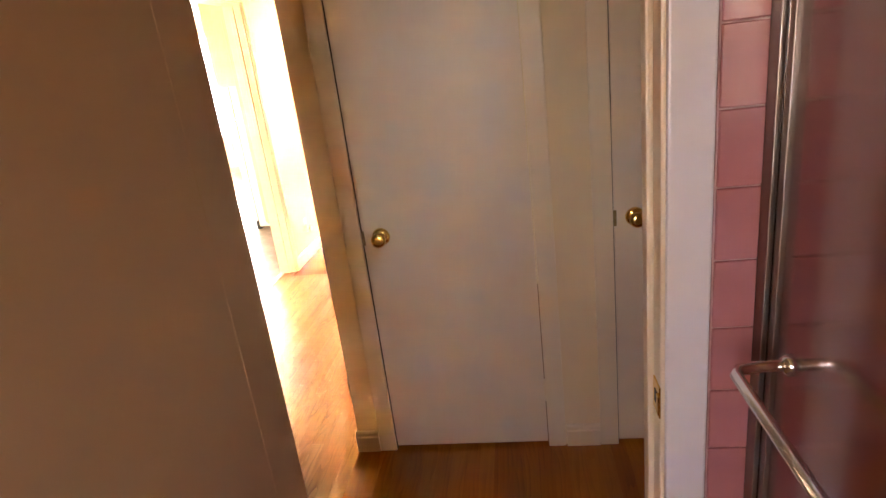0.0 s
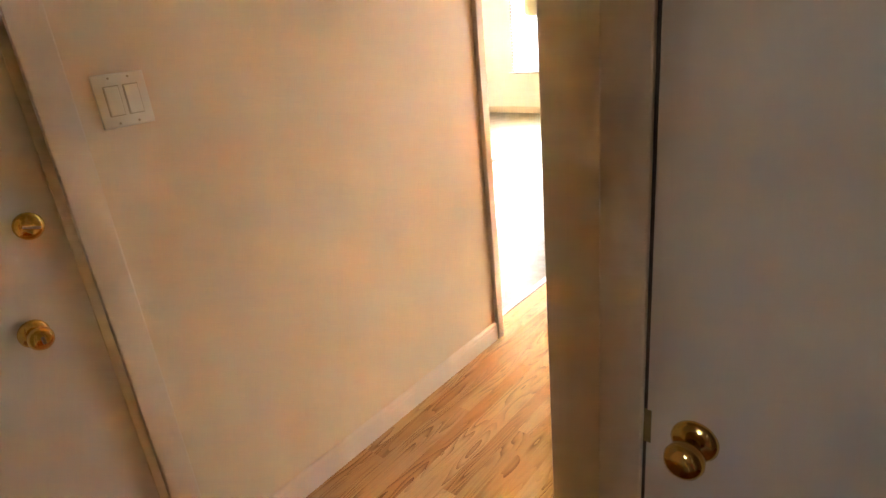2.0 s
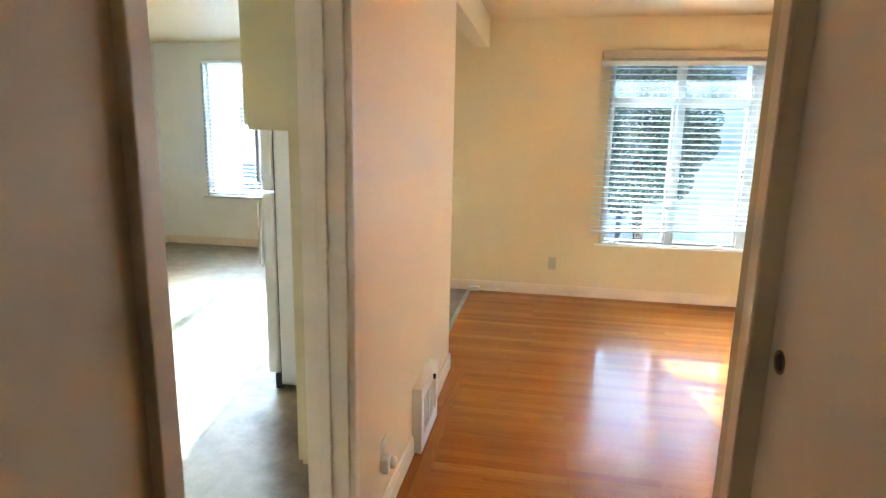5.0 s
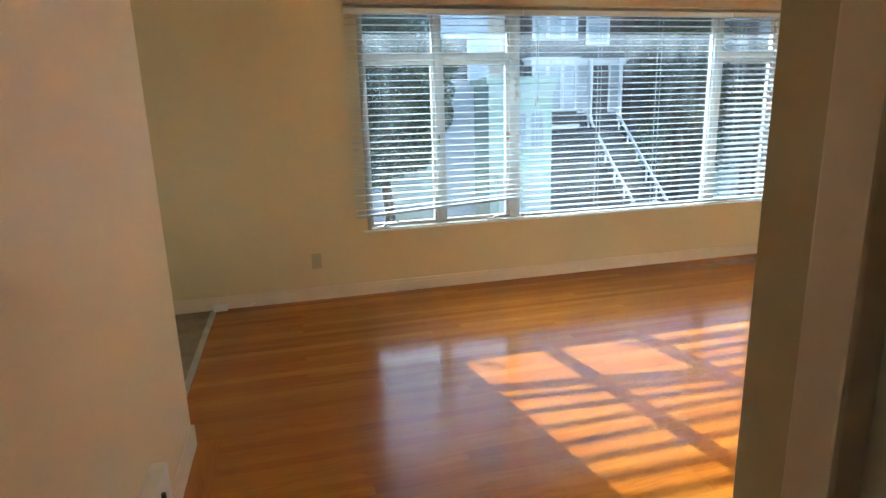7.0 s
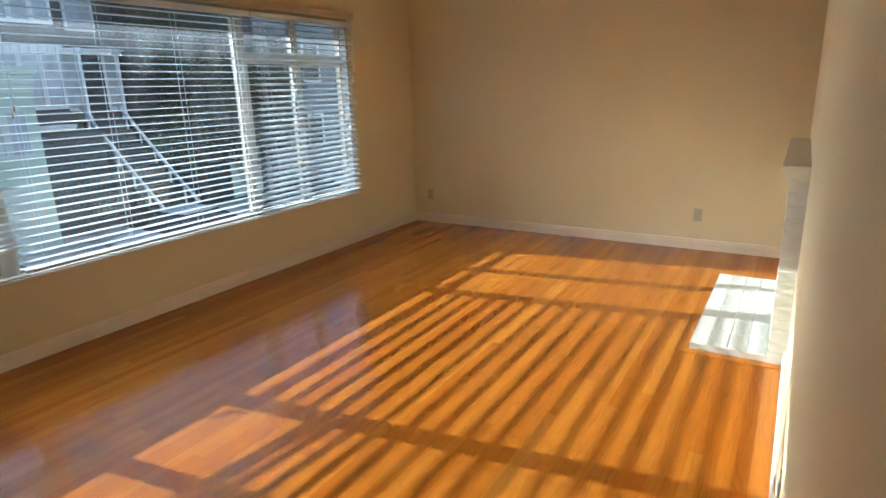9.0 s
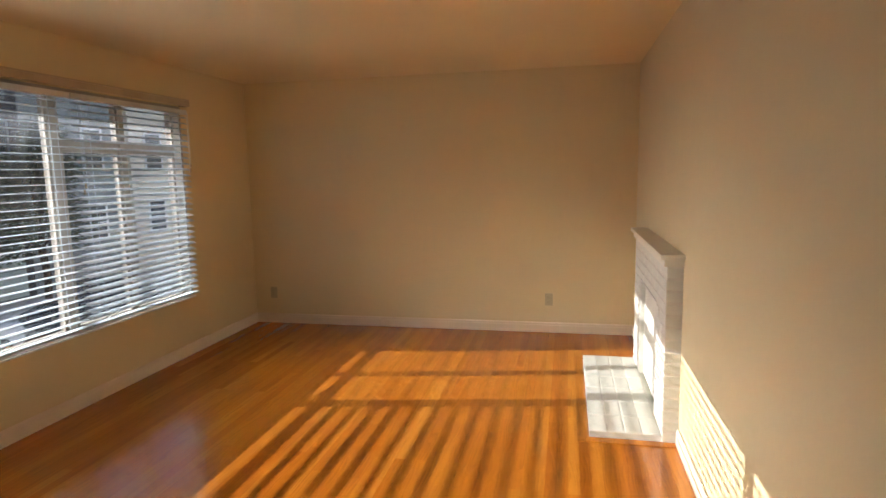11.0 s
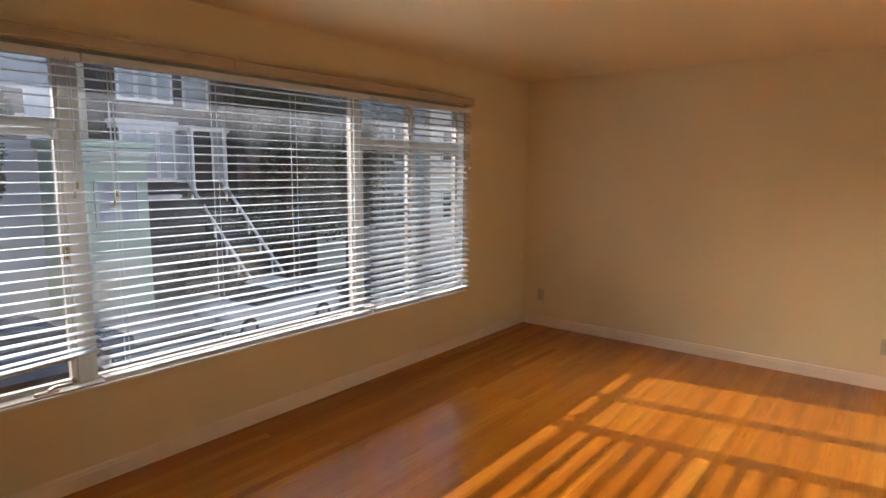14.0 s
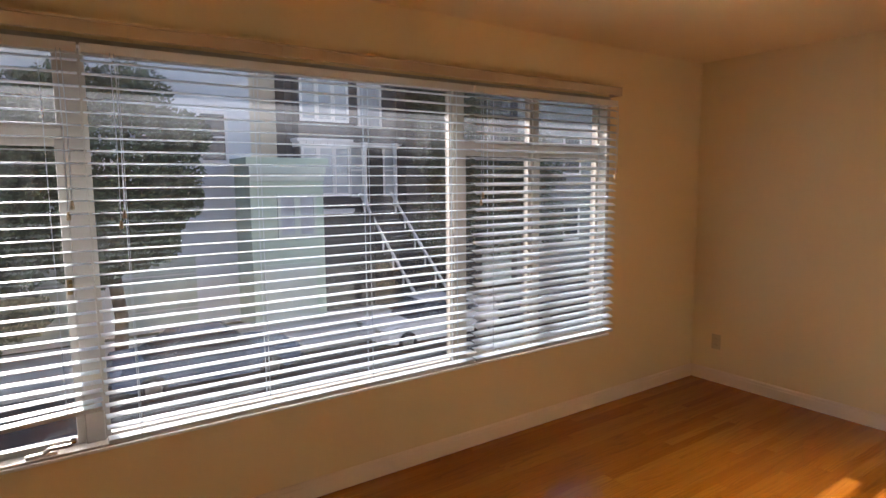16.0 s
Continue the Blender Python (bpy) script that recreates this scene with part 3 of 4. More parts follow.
# ---------------------------------------------------------------- small wall fittings
def outlet(p, n, label, mat=TANPLATE):
    """A duplex outlet plate at p facing n."""
    o = thing("outlet", p, label, "outlet", "wall outlets")
    m = Matrix.Translation(p) @ Vector(n).to_track_quat("Z", "Y").to_matrix().to_4x4()
    if abs(n[0]) > 0.5:
        m = m @ Matrix.Rotation(0 if abs((m.to_3x3() @ Vector((0, 1, 0))).z) > 0.5 else radians(90), 4, "Z")
    part("plate", bx(bmesh.new(), -0.036, 0.036, -0.058, 0.058, 0, 0.005, 0.002, m), mat, o)
    for s in (-0.024, 0.024):
        f = part("socket", bx(bmesh.new(), -0.016, 0.016, s - 0.014, s + 0.014, 0.004, 0.0068, 0.001, m), mat, o)
        part("slots", bx(bx(bmesh.new(), -0.0075, -0.0055, s - 0.004, s + 0.005, 0.006, 0.0072, 0, m), 0.0055, 0.0075, s - 0.004, s + 0.005, 0.006, 0.0072, 0, m), DARK, f)
    part("screw", lathe([(0.003, 0.0045), (0.003, 0.006)], m, 8), CHROME, o)
    return o


outlet((0.469, YN, 0.30), (0, -1, 0), "tan duplex outlet on the window wall")
outlet((XE, 6.075, 0.317), (-1, 0, 0), "tan duplex outlet near the room corner")
outlet((XE, 3.254, 0.317), (-1, 0, 0), "tan duplex outlet near the fireplace")
outlet((2.33, YF, 0.33), (0, 1, 0), "ivory outlet on the fireplace wall", PLASTIC)
outlet((XW, 2.862, 0.285), (1, 0, 0), "ivory outlet holding a plug-in night light", PLASTIC)
nl = thing("night_light", (XW + 0.006, 2.867, 0.255), "small white plug-in night light with clear lens", "night light")
part("body", box(XW + 0.007, XW + 0.034, 2.818, 2.872, 0.225, 0.285, 0.008), WHITEPL, nl)
part("lens", lathe([(0.024, 0), (0.024, 0.012), (0.018, 0.02), (0.008, 0.023)], Matrix.Translation((XW + 0.033, 2.867, 0.25)) @ Vector((1, 0, 0)).to_track_quat("Z", "Y").to_matrix().to_4x4()), PLASTIC, nl)

sw = thing("light_switch", (XW, 0.155, 1.415), "ivory double rocker switch plate on plaster", "light switch")
part("plate", box(XW, XW + 0.007, 0.093, 0.217, 1.354, 1.478, 0.003), PLASTIC, sw)
for y in (0.132, 0.178):
    r_ = part("rocker", box(XW + 0.006, XW + 0.011, y - 0.0165, y + 0.0165, 1.383, 1.449, 0.002), PLASTIC, sw)
    part("rocker_gap", box(XW + 0.0065, XW + 0.0075, y - 0.0185, y + 0.0185, 1.381, 1.451), TANPLATE, r_)
    for z in (1.364, 1.468):
        part("screw", lathe([(0.003, 0), (0.003, 0.0015)], Matrix.Translation((XW + 0.0065, y, z)) @ Vector((1, 0, 0)).to_track_quat("Z", "Y").to_matrix().to_4x4(), 8), TANPLATE, sw)

# floor register on the hall wall
rg = thing("wall_register", (XW, 3.542, 0), "white steel wall register with louvres at floor level", "air register")
part("housing", boxes([(XW, XW + 0.05, 3.347, 3.392, 0.004, 0.325), (XW, XW + 0.05, 3.692, 3.737, 0.004, 0.325), (XW, XW + 0.05, 3.392, 3.692, 0.004, 0.075), (XW, XW + 0.05, 3.392, 3.692, 0.262, 0.325)], 0.006), WHITEPL, rg)
part("back", box(XW, XW + 0.012, 3.392, 3.692, 0.075, 0.262), DARK, rg)
part("divider", box(XW + 0.012, XW + 0.046, 3.535, 3.549, 0.075, 0.262), WHITEPL, rg)
for i in range(22):
    y = 3.402 + i * 0.0133
    part("louvre", box(XW + 0.014, XW + 0.040, y, y + 0.0035, 0.076, 0.261), WHITEPL, rg)
part("lever", box(XW + 0.042, XW + 0.062, 3.607, 3.619, 0.268, 0.292, 0.002), DARK, rg)

jb = thing("cable_box", (-0.23, YN - 0.05, 0), "small white cable junction box on the floor", "junction box")
part("body", box(-0.29, -0.19, YN - 0.075, YN - 0.018, 0.006, 0.048, 0.006), WHITEPL, jb)
part("cable", tube([(-0.19, YN - 0.03, 0.02), (-0.12, YN - 0.03, 0.012), (-0.05, YN - 0.022, 0.010), (0.0, YN - 0.02, 0.03)], 0.004), WHITEPL, jb)

# ---------------------------------------------------------------- big window
def pane_frame(bm, x0, x1, z0, z1, y0, y1, w):
    bx(bm, x0, x0 + w, y0, y1, z0, z1, 0.003)
    bx(bm, x1 - w, x1, y0, y1, z0, z1, 0.003)
    bx(bm, x0 + w, x1 - w, y0, y1, z0, z0 + w, 0.003)
    bx(bm, x0 + w, x1 - w, y0, y1, z1 - w, z1, 0.003)
    return bm


def window(name, at, label, lights, outer, posts, bars, y, deep=0.13):
    """lights: glazed openings (x0, x1, z0, z1, sash); posts and bars: the fixed frame members."""
    w = thing(name, at, label, "window", kind="structure")
    x0, x1, z0, z1 = outer
    fr = boxes([(x0, x0 + 0.03, y - 0.005, y + deep, z0, z1), (x1 - 0.03, x1, y - 0.005, y + deep, z0, z1), (x0 + 0.03, x1 - 0.03, y - 0.005, y + deep, z1 - 0.03, z1), (x0 + 0.03, x1 - 0.03, y - 0.005, y + deep, z0, z0 + 0.012)], 0.003)
    part("window_frame", fr, BACKLIT_WINDOW, w)
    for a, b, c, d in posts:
        part("post", box(a, b, y + 0.045, y + deep - 0.004, c, d, 0.004), BACKLIT_WINDOW, w)
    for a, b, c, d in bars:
        part("transom", box(a, b, y + 0.05, y + deep - 0.006, c, d, 0.004), BACKLIT_WINDOW, w)
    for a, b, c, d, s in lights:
        sash = part("sash", pane_frame(bmesh.new(), a, b, c, d, y + 0.06, y + 0.1, s), BACKLIT_WINDOW, w)
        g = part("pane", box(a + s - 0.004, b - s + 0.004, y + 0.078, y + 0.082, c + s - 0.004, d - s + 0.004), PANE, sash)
        g.visible_shadow = False
    return w


M1, M2 = (2.035, 2.105), (3.875, 3.945)
win = window("window_1", (3.0, YN, WZ0), "wide white wooden living room window with casement sides",
             [(0.90, 1.44, 0.512, 1.735, 0.028), (1.485, 2.035, 0.512, 1.735, 0.028), (0.90, 1.44, 1.775, 2.08, 0.016), (1.485, 2.035, 1.775, 2.08, 0.016),
              (2.105, 3.875, 0.512, 2.08, 0.02),
              (3.945, 4.48, 0.512, 1.735, 0.028), (4.525, 5.10, 0.512, 1.735, 0.028), (3.945, 4.48, 1.775, 2.08, 0.016), (4.525, 5.10, 1.775, 2.08, 0.016)],
             (WX0, WX1, WZ0, WZ1), [(*M1, 0.512, 2.08), (*M2, 0.512, 2.08), (1.44, 1.485, 0.512, 2.08), (4.48, 4.525, 0.512, 2.08)],
             [(0.90, 1.44, 1.735, 1.775), (1.485, 2.035, 1.735, 1.775), (3.945, 4.48, 1.735, 1.775), (4.525, 5.10, 1.735, 1.775)], YN)
part("window_sill", box(WX0 - 0.04, WX1 + 0.03, YN - 0.014, YN + 0.05, 0.487, 0.502, 0.005), SUNLIT_SILL, win)
for x, s in ((1.0, 1), (1.89, 1), (4.05, 1)):
    c_ = part("crank", boxes([(x - 0.06, x + 0.045, YN + 0.006, YN + 0.036, 0.502, 0.526)], 0.01), ALU, win)
    part("crank_arm", tube([(x, YN + 0.02, 0.522), (x + 0.02 * s, YN + 0.003, 0.539), (x + 0.085 * s, YN - 0.006, 0.541), (x + 0.10 * s, YN - 0.01, 0.548)], 0.008), ALU, c_)
    part("crank_knob", lathe([(0.006, 0.0), (0.012, 0.008), (0.012, 0.02), (0.006, 0.027)], Matrix.Translation((x + 0.10 * s, YN - 0.01, 0.545)), 14), CHROME, c_)
for x in (1.462, 2.02):
    part("sash_latch", boxes([(x - 0.009, x + 0.009, YN + 0.04, YN + 0.06, 1.13, 1.19), (x - 0.006, x + 0.006, YN + 0.02, YN + 0.045, 1.165, 1.178)], 0.002), DARKBRASS, win)

kwin = window("window_2", (-2.6, 7.6, 0.62), "bright white kitchen window with lowered blind",
              [(-3.74, -2.82, 0.632, 2.22, 0.03), (-2.78, -1.93, 0.632, 2.22, 0.03)], (-3.77, -1.9, 0.62, 2.25), [(-2.82, -2.78, 0.632, 2.22)], [], 7.6)
part("window_sill", box(-3.81, -1.86, 7.575, 7.65, 0.60, 0.622, 0.005), BACKLIT_WINDOW, kwin)
bwin = window("window_3", (1.3, -3.02, 1.1), "plain bathroom window behind the walk", [(1.15, 1.45, 1.112, 1.97, 0.02)], (1.12, 1.48, 1.1, 2.0), [], [], -3.03, 0.12)


def slat_mesh(length, name="slat"):
    bm = bmesh.new()
    half = length / 2
    top = [(-0.025, 0.0), (-0.0125, 0.0022), (0.0, 0.003), (0.0125, 0.0022), (0.025, 0.0)]
    loop = top + [(y, z - 0.0024) for y, z in reversed(top)]
    a = [bm.verts.new((-half, y, z)) for y, z in loop]
    b = [bm.verts.new((half, y, z)) for y, z in loop]
    k = len(loop)
    for i in range(k):
        f = bm.faces.new((a[i], a[(i + 1) % k], b[(i + 1) % k], b[i]))
    bm.faces.new(a[::-1])
    bm.faces.new(b)
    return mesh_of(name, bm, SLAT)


def blind(x0, x1, y, ztop, zl, zr, tilt, label, wands, pitch=0.0475, mat=SLAT):
    """A slatted blind between x0 and x1; zl and zr: heights of its bottom rail's ends."""
    b = thing("venetian_blind", ((x0 + x1) / 2, y, ztop), label, "blind", "living room blinds")
    part("head_rail", box(x0, x1, y - 0.025, y + 0.025, ztop - 0.036, ztop, 0.003), HEADRAIL, b)
    me = slat_mesh(x1 - x0)
    xm, zm = (x0 + x1) / 2, (zl + zr) / 2
    n = int((ztop - 0.05 - zm - 0.02) / pitch)
    lean = math.atan2(zr - zl, x1 - x0)
    for i in range(n + 1):
        z = ztop - 0.06 - i * pitch
        s = new("slat", me)
        s.parent = b
        s.matrix_parent_inverse = Matrix.Translation(-b.location)
        near = max(0.0, 1 - (z - zm) / 0.16)
        s.matrix_basis = Matrix.Translation((xm + random.uniform(-0.003, 0.003), y, z + near * 0.004)) @ Matrix.Rotation(-lean * near, 4, "Y") @ Matrix.Rotation(tilt + random.uniform(-0.035, 0.035), 4, "X") @ Matrix.Rotation(random.uniform(-0.0012, 0.0012), 4, "Y")
    rail = box(-(x1 - x0) / 2, (x1 - x0) / 2, -0.026, 0.026, -0.009, 0.009, 0.004)
    bmesh.ops.transform(rail, matrix=Matrix.Translation((xm, y, zm)) @ Matrix.Rotation(-lean, 4, "Y"), verts=rail.verts)
    part("bottom_rail", rail, mat, b)
    k = max(2, round((x1 - x0) / 0.5))
    for i in range(k):
        x = x0 + 0.12 + (x1 - x0 - 0.24) * i / (k - 1)
        zb = zl + (zr - zl) * (x - x0) / (x1 - x0)
        for dy in (-0.027, 0.027):
            part("ladder_cord", box(x - 0.0011, x + 0.0011, y + dy - 0.0011, y + dy + 0.0011, zb, ztop - 0.04), mat, b)
    for wand in wands:
        for j, dx in enumerate((0.0, 0.014)):
            zb = wand[1] + 0.04 * j
            cd = part("pull_cord", tube([(wand[0] + dx, y - 0.035, ztop - 0.03), (wand[0] + dx + 0.004, y - 0.036, zb + 0.3), (wand[0] + dx, y - 0.035, zb)], 0.0016, 6), mat, b)
            part("tassel", lathe([(0.004, 0.03), (0.007, 0.012), (0.008, 0.0), (0.004, -0.003)][::-1], Matrix.Translation((wand[0] + dx, y - 0.035, zb - 0.03)), 10), VALANCE, cd)
    return b


BY = 6.232
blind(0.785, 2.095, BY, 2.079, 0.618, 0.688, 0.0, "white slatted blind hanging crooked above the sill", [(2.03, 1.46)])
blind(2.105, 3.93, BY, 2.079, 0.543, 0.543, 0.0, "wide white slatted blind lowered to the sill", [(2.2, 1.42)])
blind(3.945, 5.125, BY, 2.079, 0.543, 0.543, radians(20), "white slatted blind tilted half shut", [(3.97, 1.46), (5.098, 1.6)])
kb = blind(-3.75, -1.92, 7.57, 2.24, 0.66, 0.66, 0.2, "white slatted blind in the bright kitchen window", [])
vl = thing("blind_valance", (2.95, YN, 2.07), "pale wooden valance board above the living room blinds", "valance")
part("board", boxes([(0.79, 2.86, BY - 0.052, BY - 0.038, 2.106, 2.152), (2.862, 5.13, BY - 0.052, BY - 0.038, 2.106, 2.152)], 0.003), VALANCE, vl)
part("top_board", box(0.79, 5.13, BY - 0.052, YN, 2.153, 2.162, 0.002), VALANCE, vl)
for x in (0.79, 5.12):
    part("return", box(x, x + 0.01, BY - 0.037, YN, 2.106, 2.152), VALANCE, vl)

# ---------------------------------------------------------------- fireplace
fp_ = thing("fireplace", (4.68, YF, 0), "white painted brick fireplace surround with mantel shelf", "fireplace")
FX0, FX1, FY = 3.955, 5.40, 2.565
part("mortar", boxes([(FX0 + 0.006, 4.297, YF + 0.001, FY - 0.001, 0, 1.0), (5.063, FX1 - 0.006, YF + 0.001, FY - 0.001, 0, 1.0), (4.297, 5.063, YF + 0.001, FY - 0.001, 0.737, 1.0)]), MORTAR, fp_)
part("firebox", boxes([(4.27, 4.30, 2.16, YF + 0.07, 0.0, 0.74), (5.06, 5.09, 2.16, YF + 0.07, 0, 0.74), (4.27, 5.09, 2.10, 2.16, 0, 0.74), (4.27, 5.09, 2.10, YF + 0.07, 0.74, 0.78), (4.27, 5.09, 2.10, YF + 0.08, -0.02, 0.022)]), BRICKW, fp_, "white painted empty firebox")
part("firebox_panel", box(4.292, 5.068, 2.505, 2.532, 0.03, 0.72, 0.003), BRICKW, fp_, "white board closing the firebox")
# Thin grey strip in place of the shadow under the recess's top edge
part("recess_shadow_line", box(4.28, 5.08, FY - 0.02, FY + 0.002, 0.722, 0.735, 0.002), ALU, fp_, "grey strip drawn as the shadow line above the firebox")
shelf = boxes([(FX0 - 0.04, FX1 + 0.04, YF + 0.001, FY + 0.04, 1.045, 1.072), (FX0 - 0.015, FX1 + 0.015, YF + 0.001, FY + 0.02, 1.002, 1.045)], 0.005)
part("mantel_shelf", shelf, MANTEL, fp_, "cream wooden mantel shelf")

hearth = thing("hearth", (4.68, 2.76, 0), "raised white painted brick hearth slab", "hearth")
part("bed", box(FX0 + 0.02, FX1 - 0.005, FY - 0.002, 2.958, -0.02, 0.037), MORTAR, hearth)
setting("trim_hearth", boxes([(FX0 - 0.05, FX0 + 0.012, YF + 0.016, 3.025, -0.01, 0.006), (FX1 + 0.002, FX1 + 0.06, YF + 0.016, 3.025, -0.01, 0.006), (FX0 + 0.012, FX1 + 0.002, 2.968, 3.025, -0.01, 0.006)], 0.002), FLOOR_L, "varnished wood border round the hearth", "trim")

# ---------------------------------------------------------------- kitchen
fr = thing("refrigerator", (-0.75, 4.2, 0), "white top-freezer refrigerator with chrome-tipped handle", "refrigerator")
part("body", box(-1.06, -0.34, 3.86, 4.56, 0.03, 1.66, 0.012), FRIDGE, fr)
for nm, z0, z1 in (("door", 0.10, 1.13), ("freezer_door", 1.145, 1.655)):
    d_ = part(nm, box(-1.135, -1.066, 3.858, 4.562, z0, z1, 0.012), FRIDGE, fr)
    part("handle", tube([(-1.135, 3.90, z1 - 0.03 if z1 < 1.5 else z0 + 0.03), (-1.17, 3.90, z1 - 0.05 if z1 < 1.5 else z0 + 0.05), (-1.17, 3.90, z1 - 0.4 if z1 < 1.5 else z1 - 0.1), (-1.135, 3.90, z1 - 0.42 if z1 < 1.5 else z1 - 0.08)], 0.011), CHROME, d_)
part("grille", box(-1.10, -1.06, 3.87, 4.55, 0.0, 0.09, 0.004), RUBBER, fr)
part("gasket", box(-1.067, -1.059, 3.87, 4.55, 0.10, 1.65), RUBBER, fr)
uc = thing("wall_cabinet", (-0.46, 3.2, 1.48), "cream painted kitchen wall cabinet", "cabinet")
part("body", box(-0.63, XW - 0.131, 2.80, 3.80, 1.475, CZ - 0.02, 0.003), CABINET, uc)
for y in (2.81, 3.305):
    d_ = part("door", box(-0.65, -0.631, y, y + 0.485, 1.49, CZ - 0.05, 0.004), CABINET, uc)
    part("handle", tube([(-0.65, y + 0.43, 1.54), (-0.672, y + 0.43, 1.545), (-0.672, y + 0.43, 1.62), (-0.65, y + 0.43, 1.625)], 0.005), CHROME, d_)
pc = thing("ironing_board_cabinet", (-0.33, 2.7, 0.45), "narrow cream cabinet panel beside the kitchen doorway", "cabinet")
part("body", box(-0.362, XW - 0.131, 2.56, 2.79, 0.40, 2.2, 0.004), CABINET, pc)
part("door", box(-0.378, -0.3625, 2.565, 2.785, 0.41, 2.19, 0.003), CABINET, pc)

# ---------------------------------------------------------------- bathroom
tub = thing("bathtub", (2.4, -1.7, 0), "pink enamel bathtub behind the shower glass", "bathtub")
part("apron", box(2.0, 2.05, -2.89, YB - 0.135, 0.0, 0.40, 0.01), PORCELAIN, tub)
part("rim", boxes([(2.0, 2.07, -2.89, YB - 0.135, 0.40, 0.44), (2.70, 2.775, -2.89, YB - 0.135, 0.40, 0.44), (2.07, 2.70, -2.89, -2.8, 0.40, 0.44), (2.07, 2.70, YB - 0.2, YB - 0.135, 0.40, 0.44)], 0.008), PORCELAIN, tub)
part("basin", boxes([(2.05, 2.72, -2.85, YB - 0.15, 0.02, 0.08)], 0.01), PORCELAIN, tub)
sg = thing("shower_door", (2.03, -1.5, 0.44), "framed glass shower door with chrome towel bar", "shower door")
part("wall_channel", boxes([(2.012, 2.018, YB - 0.165, YB - 0.132, 0.445, 1.95), (2.048, 2.054, YB - 0.165, YB - 0.132, 0.445, 1.95), (2.012, 2.054, YB - 0.138, YB - 0.1305, 0.445, 1.95)], 0.0015), SHOWERMETAL, sg)
part("bottom_track", box(2.012, 2.054, -2.88, YB - 0.166, 0.441, 0.462, 0.003), CHROME, sg)
part("top_track", box(2.008, 2.058, -2.88, YB - 0.132, 1.951, 1.99, 0.004), CHROME, sg)
gp = part("glass_panel", box(2.026, 2.032, -1.75, YB - 0.15, 0.463, 1.95, 0.0), SHOWERGLASS, sg)
part("stile", box(2.020, 2.044, YB - 0.185, YB - 0.17, 0.463, 1.95, 0.002), SHOWERMETAL, sg)
by0, by1, bz = YB - 0.235, -1.70, 1.085
part("towel_bar", tube([(2.026, by0, bz), (1.985, by0, bz), (1.955, by0 - 0.006, bz), (1.946, by0 - 0.02, bz), (1.946, by1 + 0.02, bz), (1.955, by1 + 0.006, bz), (1.985, by1, bz), (2.026, by1, bz)], 0.0085, 14), CHROME, sg)
part("bar_knob", lathe([(0.016, 0), (0.016, 0.008), (0.011, 0.014)], Matrix.Translation((2.027, by0, bz)) @ Vector((-1, 0, 0)).to_track_quat("Z", "Y").to_matrix().to_4x4()), CHROME, sg)
part("inner_bar", tube([(2.032, by0, bz), (2.075, by0, bz), (2.092, by0 - 0.02, bz), (2.092, by1, bz)], 0.0085, 14), CHROME, sg)
sf = thing("robe_hook", (2.45, YB - 0.13, 1.32), "small pink ceramic hook on the tiled wall", "hook")
part("base", box(2.43, 2.49, YB - 0.145, YB - 0.131, 1.30, 1.34, 0.004), PINK, sf)
part("hook", tube([(2.46, YB - 0.145, 1.32), (2.46, YB - 0.175, 1.318), (2.46, YB - 0.185, 1.335)], 0.008), PINK, sf)
tiles = thing("tile_field", (2.4, YB - 0.12, 0.0), "pink square glazed wall tiles with pale grout", "wall tiles", kind="structure")
part("grout_bed", boxes([(1.95, 2.778, YB - 0.1285, YB - 0.1202, 0.0, 2.2), (2.7715, 2.7795, -2.89, YB - 0.129, 0.44, 2.2)]), GROUT, tiles)


# ---------------------------------------------------------------- outside
GZ = -3.4
ASPHALT = paint("asphalt", (0.055, 0.055, 0.058), 0.85, 0.15, 0.6, 30, 0.5, 0.01)
CONCRETE = paint("concrete", (0.55, 0.54, 0.52), 0.85, 0.1, 0.5, 25, 0.3, 0.006)
EARTH = paint("earth", (0.14, 0.13, 0.08), 0.95, 0.2, 0.2, 5, 0.3, 0.02)
STUCCO_B = paint("blue_grey_stucco", (0.66, 0.71, 0.78), 0.85, 0.06, 0.4, 30, 0.3, 0.004)
STUCCO_G = paint("pale_green_stucco", (0.48, 0.60, 0.50), 0.85, 0.06, 0.4, 30, 0.3, 0.004)
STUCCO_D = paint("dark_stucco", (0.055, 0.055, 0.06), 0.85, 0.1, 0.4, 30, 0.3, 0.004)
STUCCO_H = paint("grey_stucco", (0.26, 0.28, 0.28), 0.85, 0.08, 0.4, 30, 0.3, 0.004)
SIDING_C = paint("cream_siding", (0.80, 0.72, 0.58), 0.7, 0.06, 0.6, 30, 0.2, 0.004)
SIDING_W = paint("white_house_paint", (0.80, 0.81, 0.83), 0.6, 0.06, 0.6, 30, 0.2, 0.004)
SLATE = paint("grey_siding", (0.075, 0.075, 0.085), 0.7, 0.1, 0.5, 30, 0.3, 0.004)
ROOF = paint("roof_shingle", (0.10, 0.095, 0.09), 0.9, 0.15, 2, 20, 0.5, 0.01)
HOUSEGLASS = paint("house_window_glass", (0.06, 0.07, 0.09), 0.08, 0.2, 1, 10, 0.02)
CURTAINED = paint("curtained_window", (0.46, 0.51, 0.56), 0.15, 0.12, 2, 12, 0.03)
BARK = paint("bark", (0.09, 0.06, 0.04), 0.9, 0.2, 5, 20, 0.8, 0.01)
LEAF = leaves("dark_leaves", (0.07, 0.10, 0.05))
LEAF2 = leaves("hedge_leaves", (0.05, 0.075, 0.035))
CARWHITE = paint("car_paint_white", (0.75, 0.76, 0.78), 0.25, 0.02, 2, 50, 0.01)
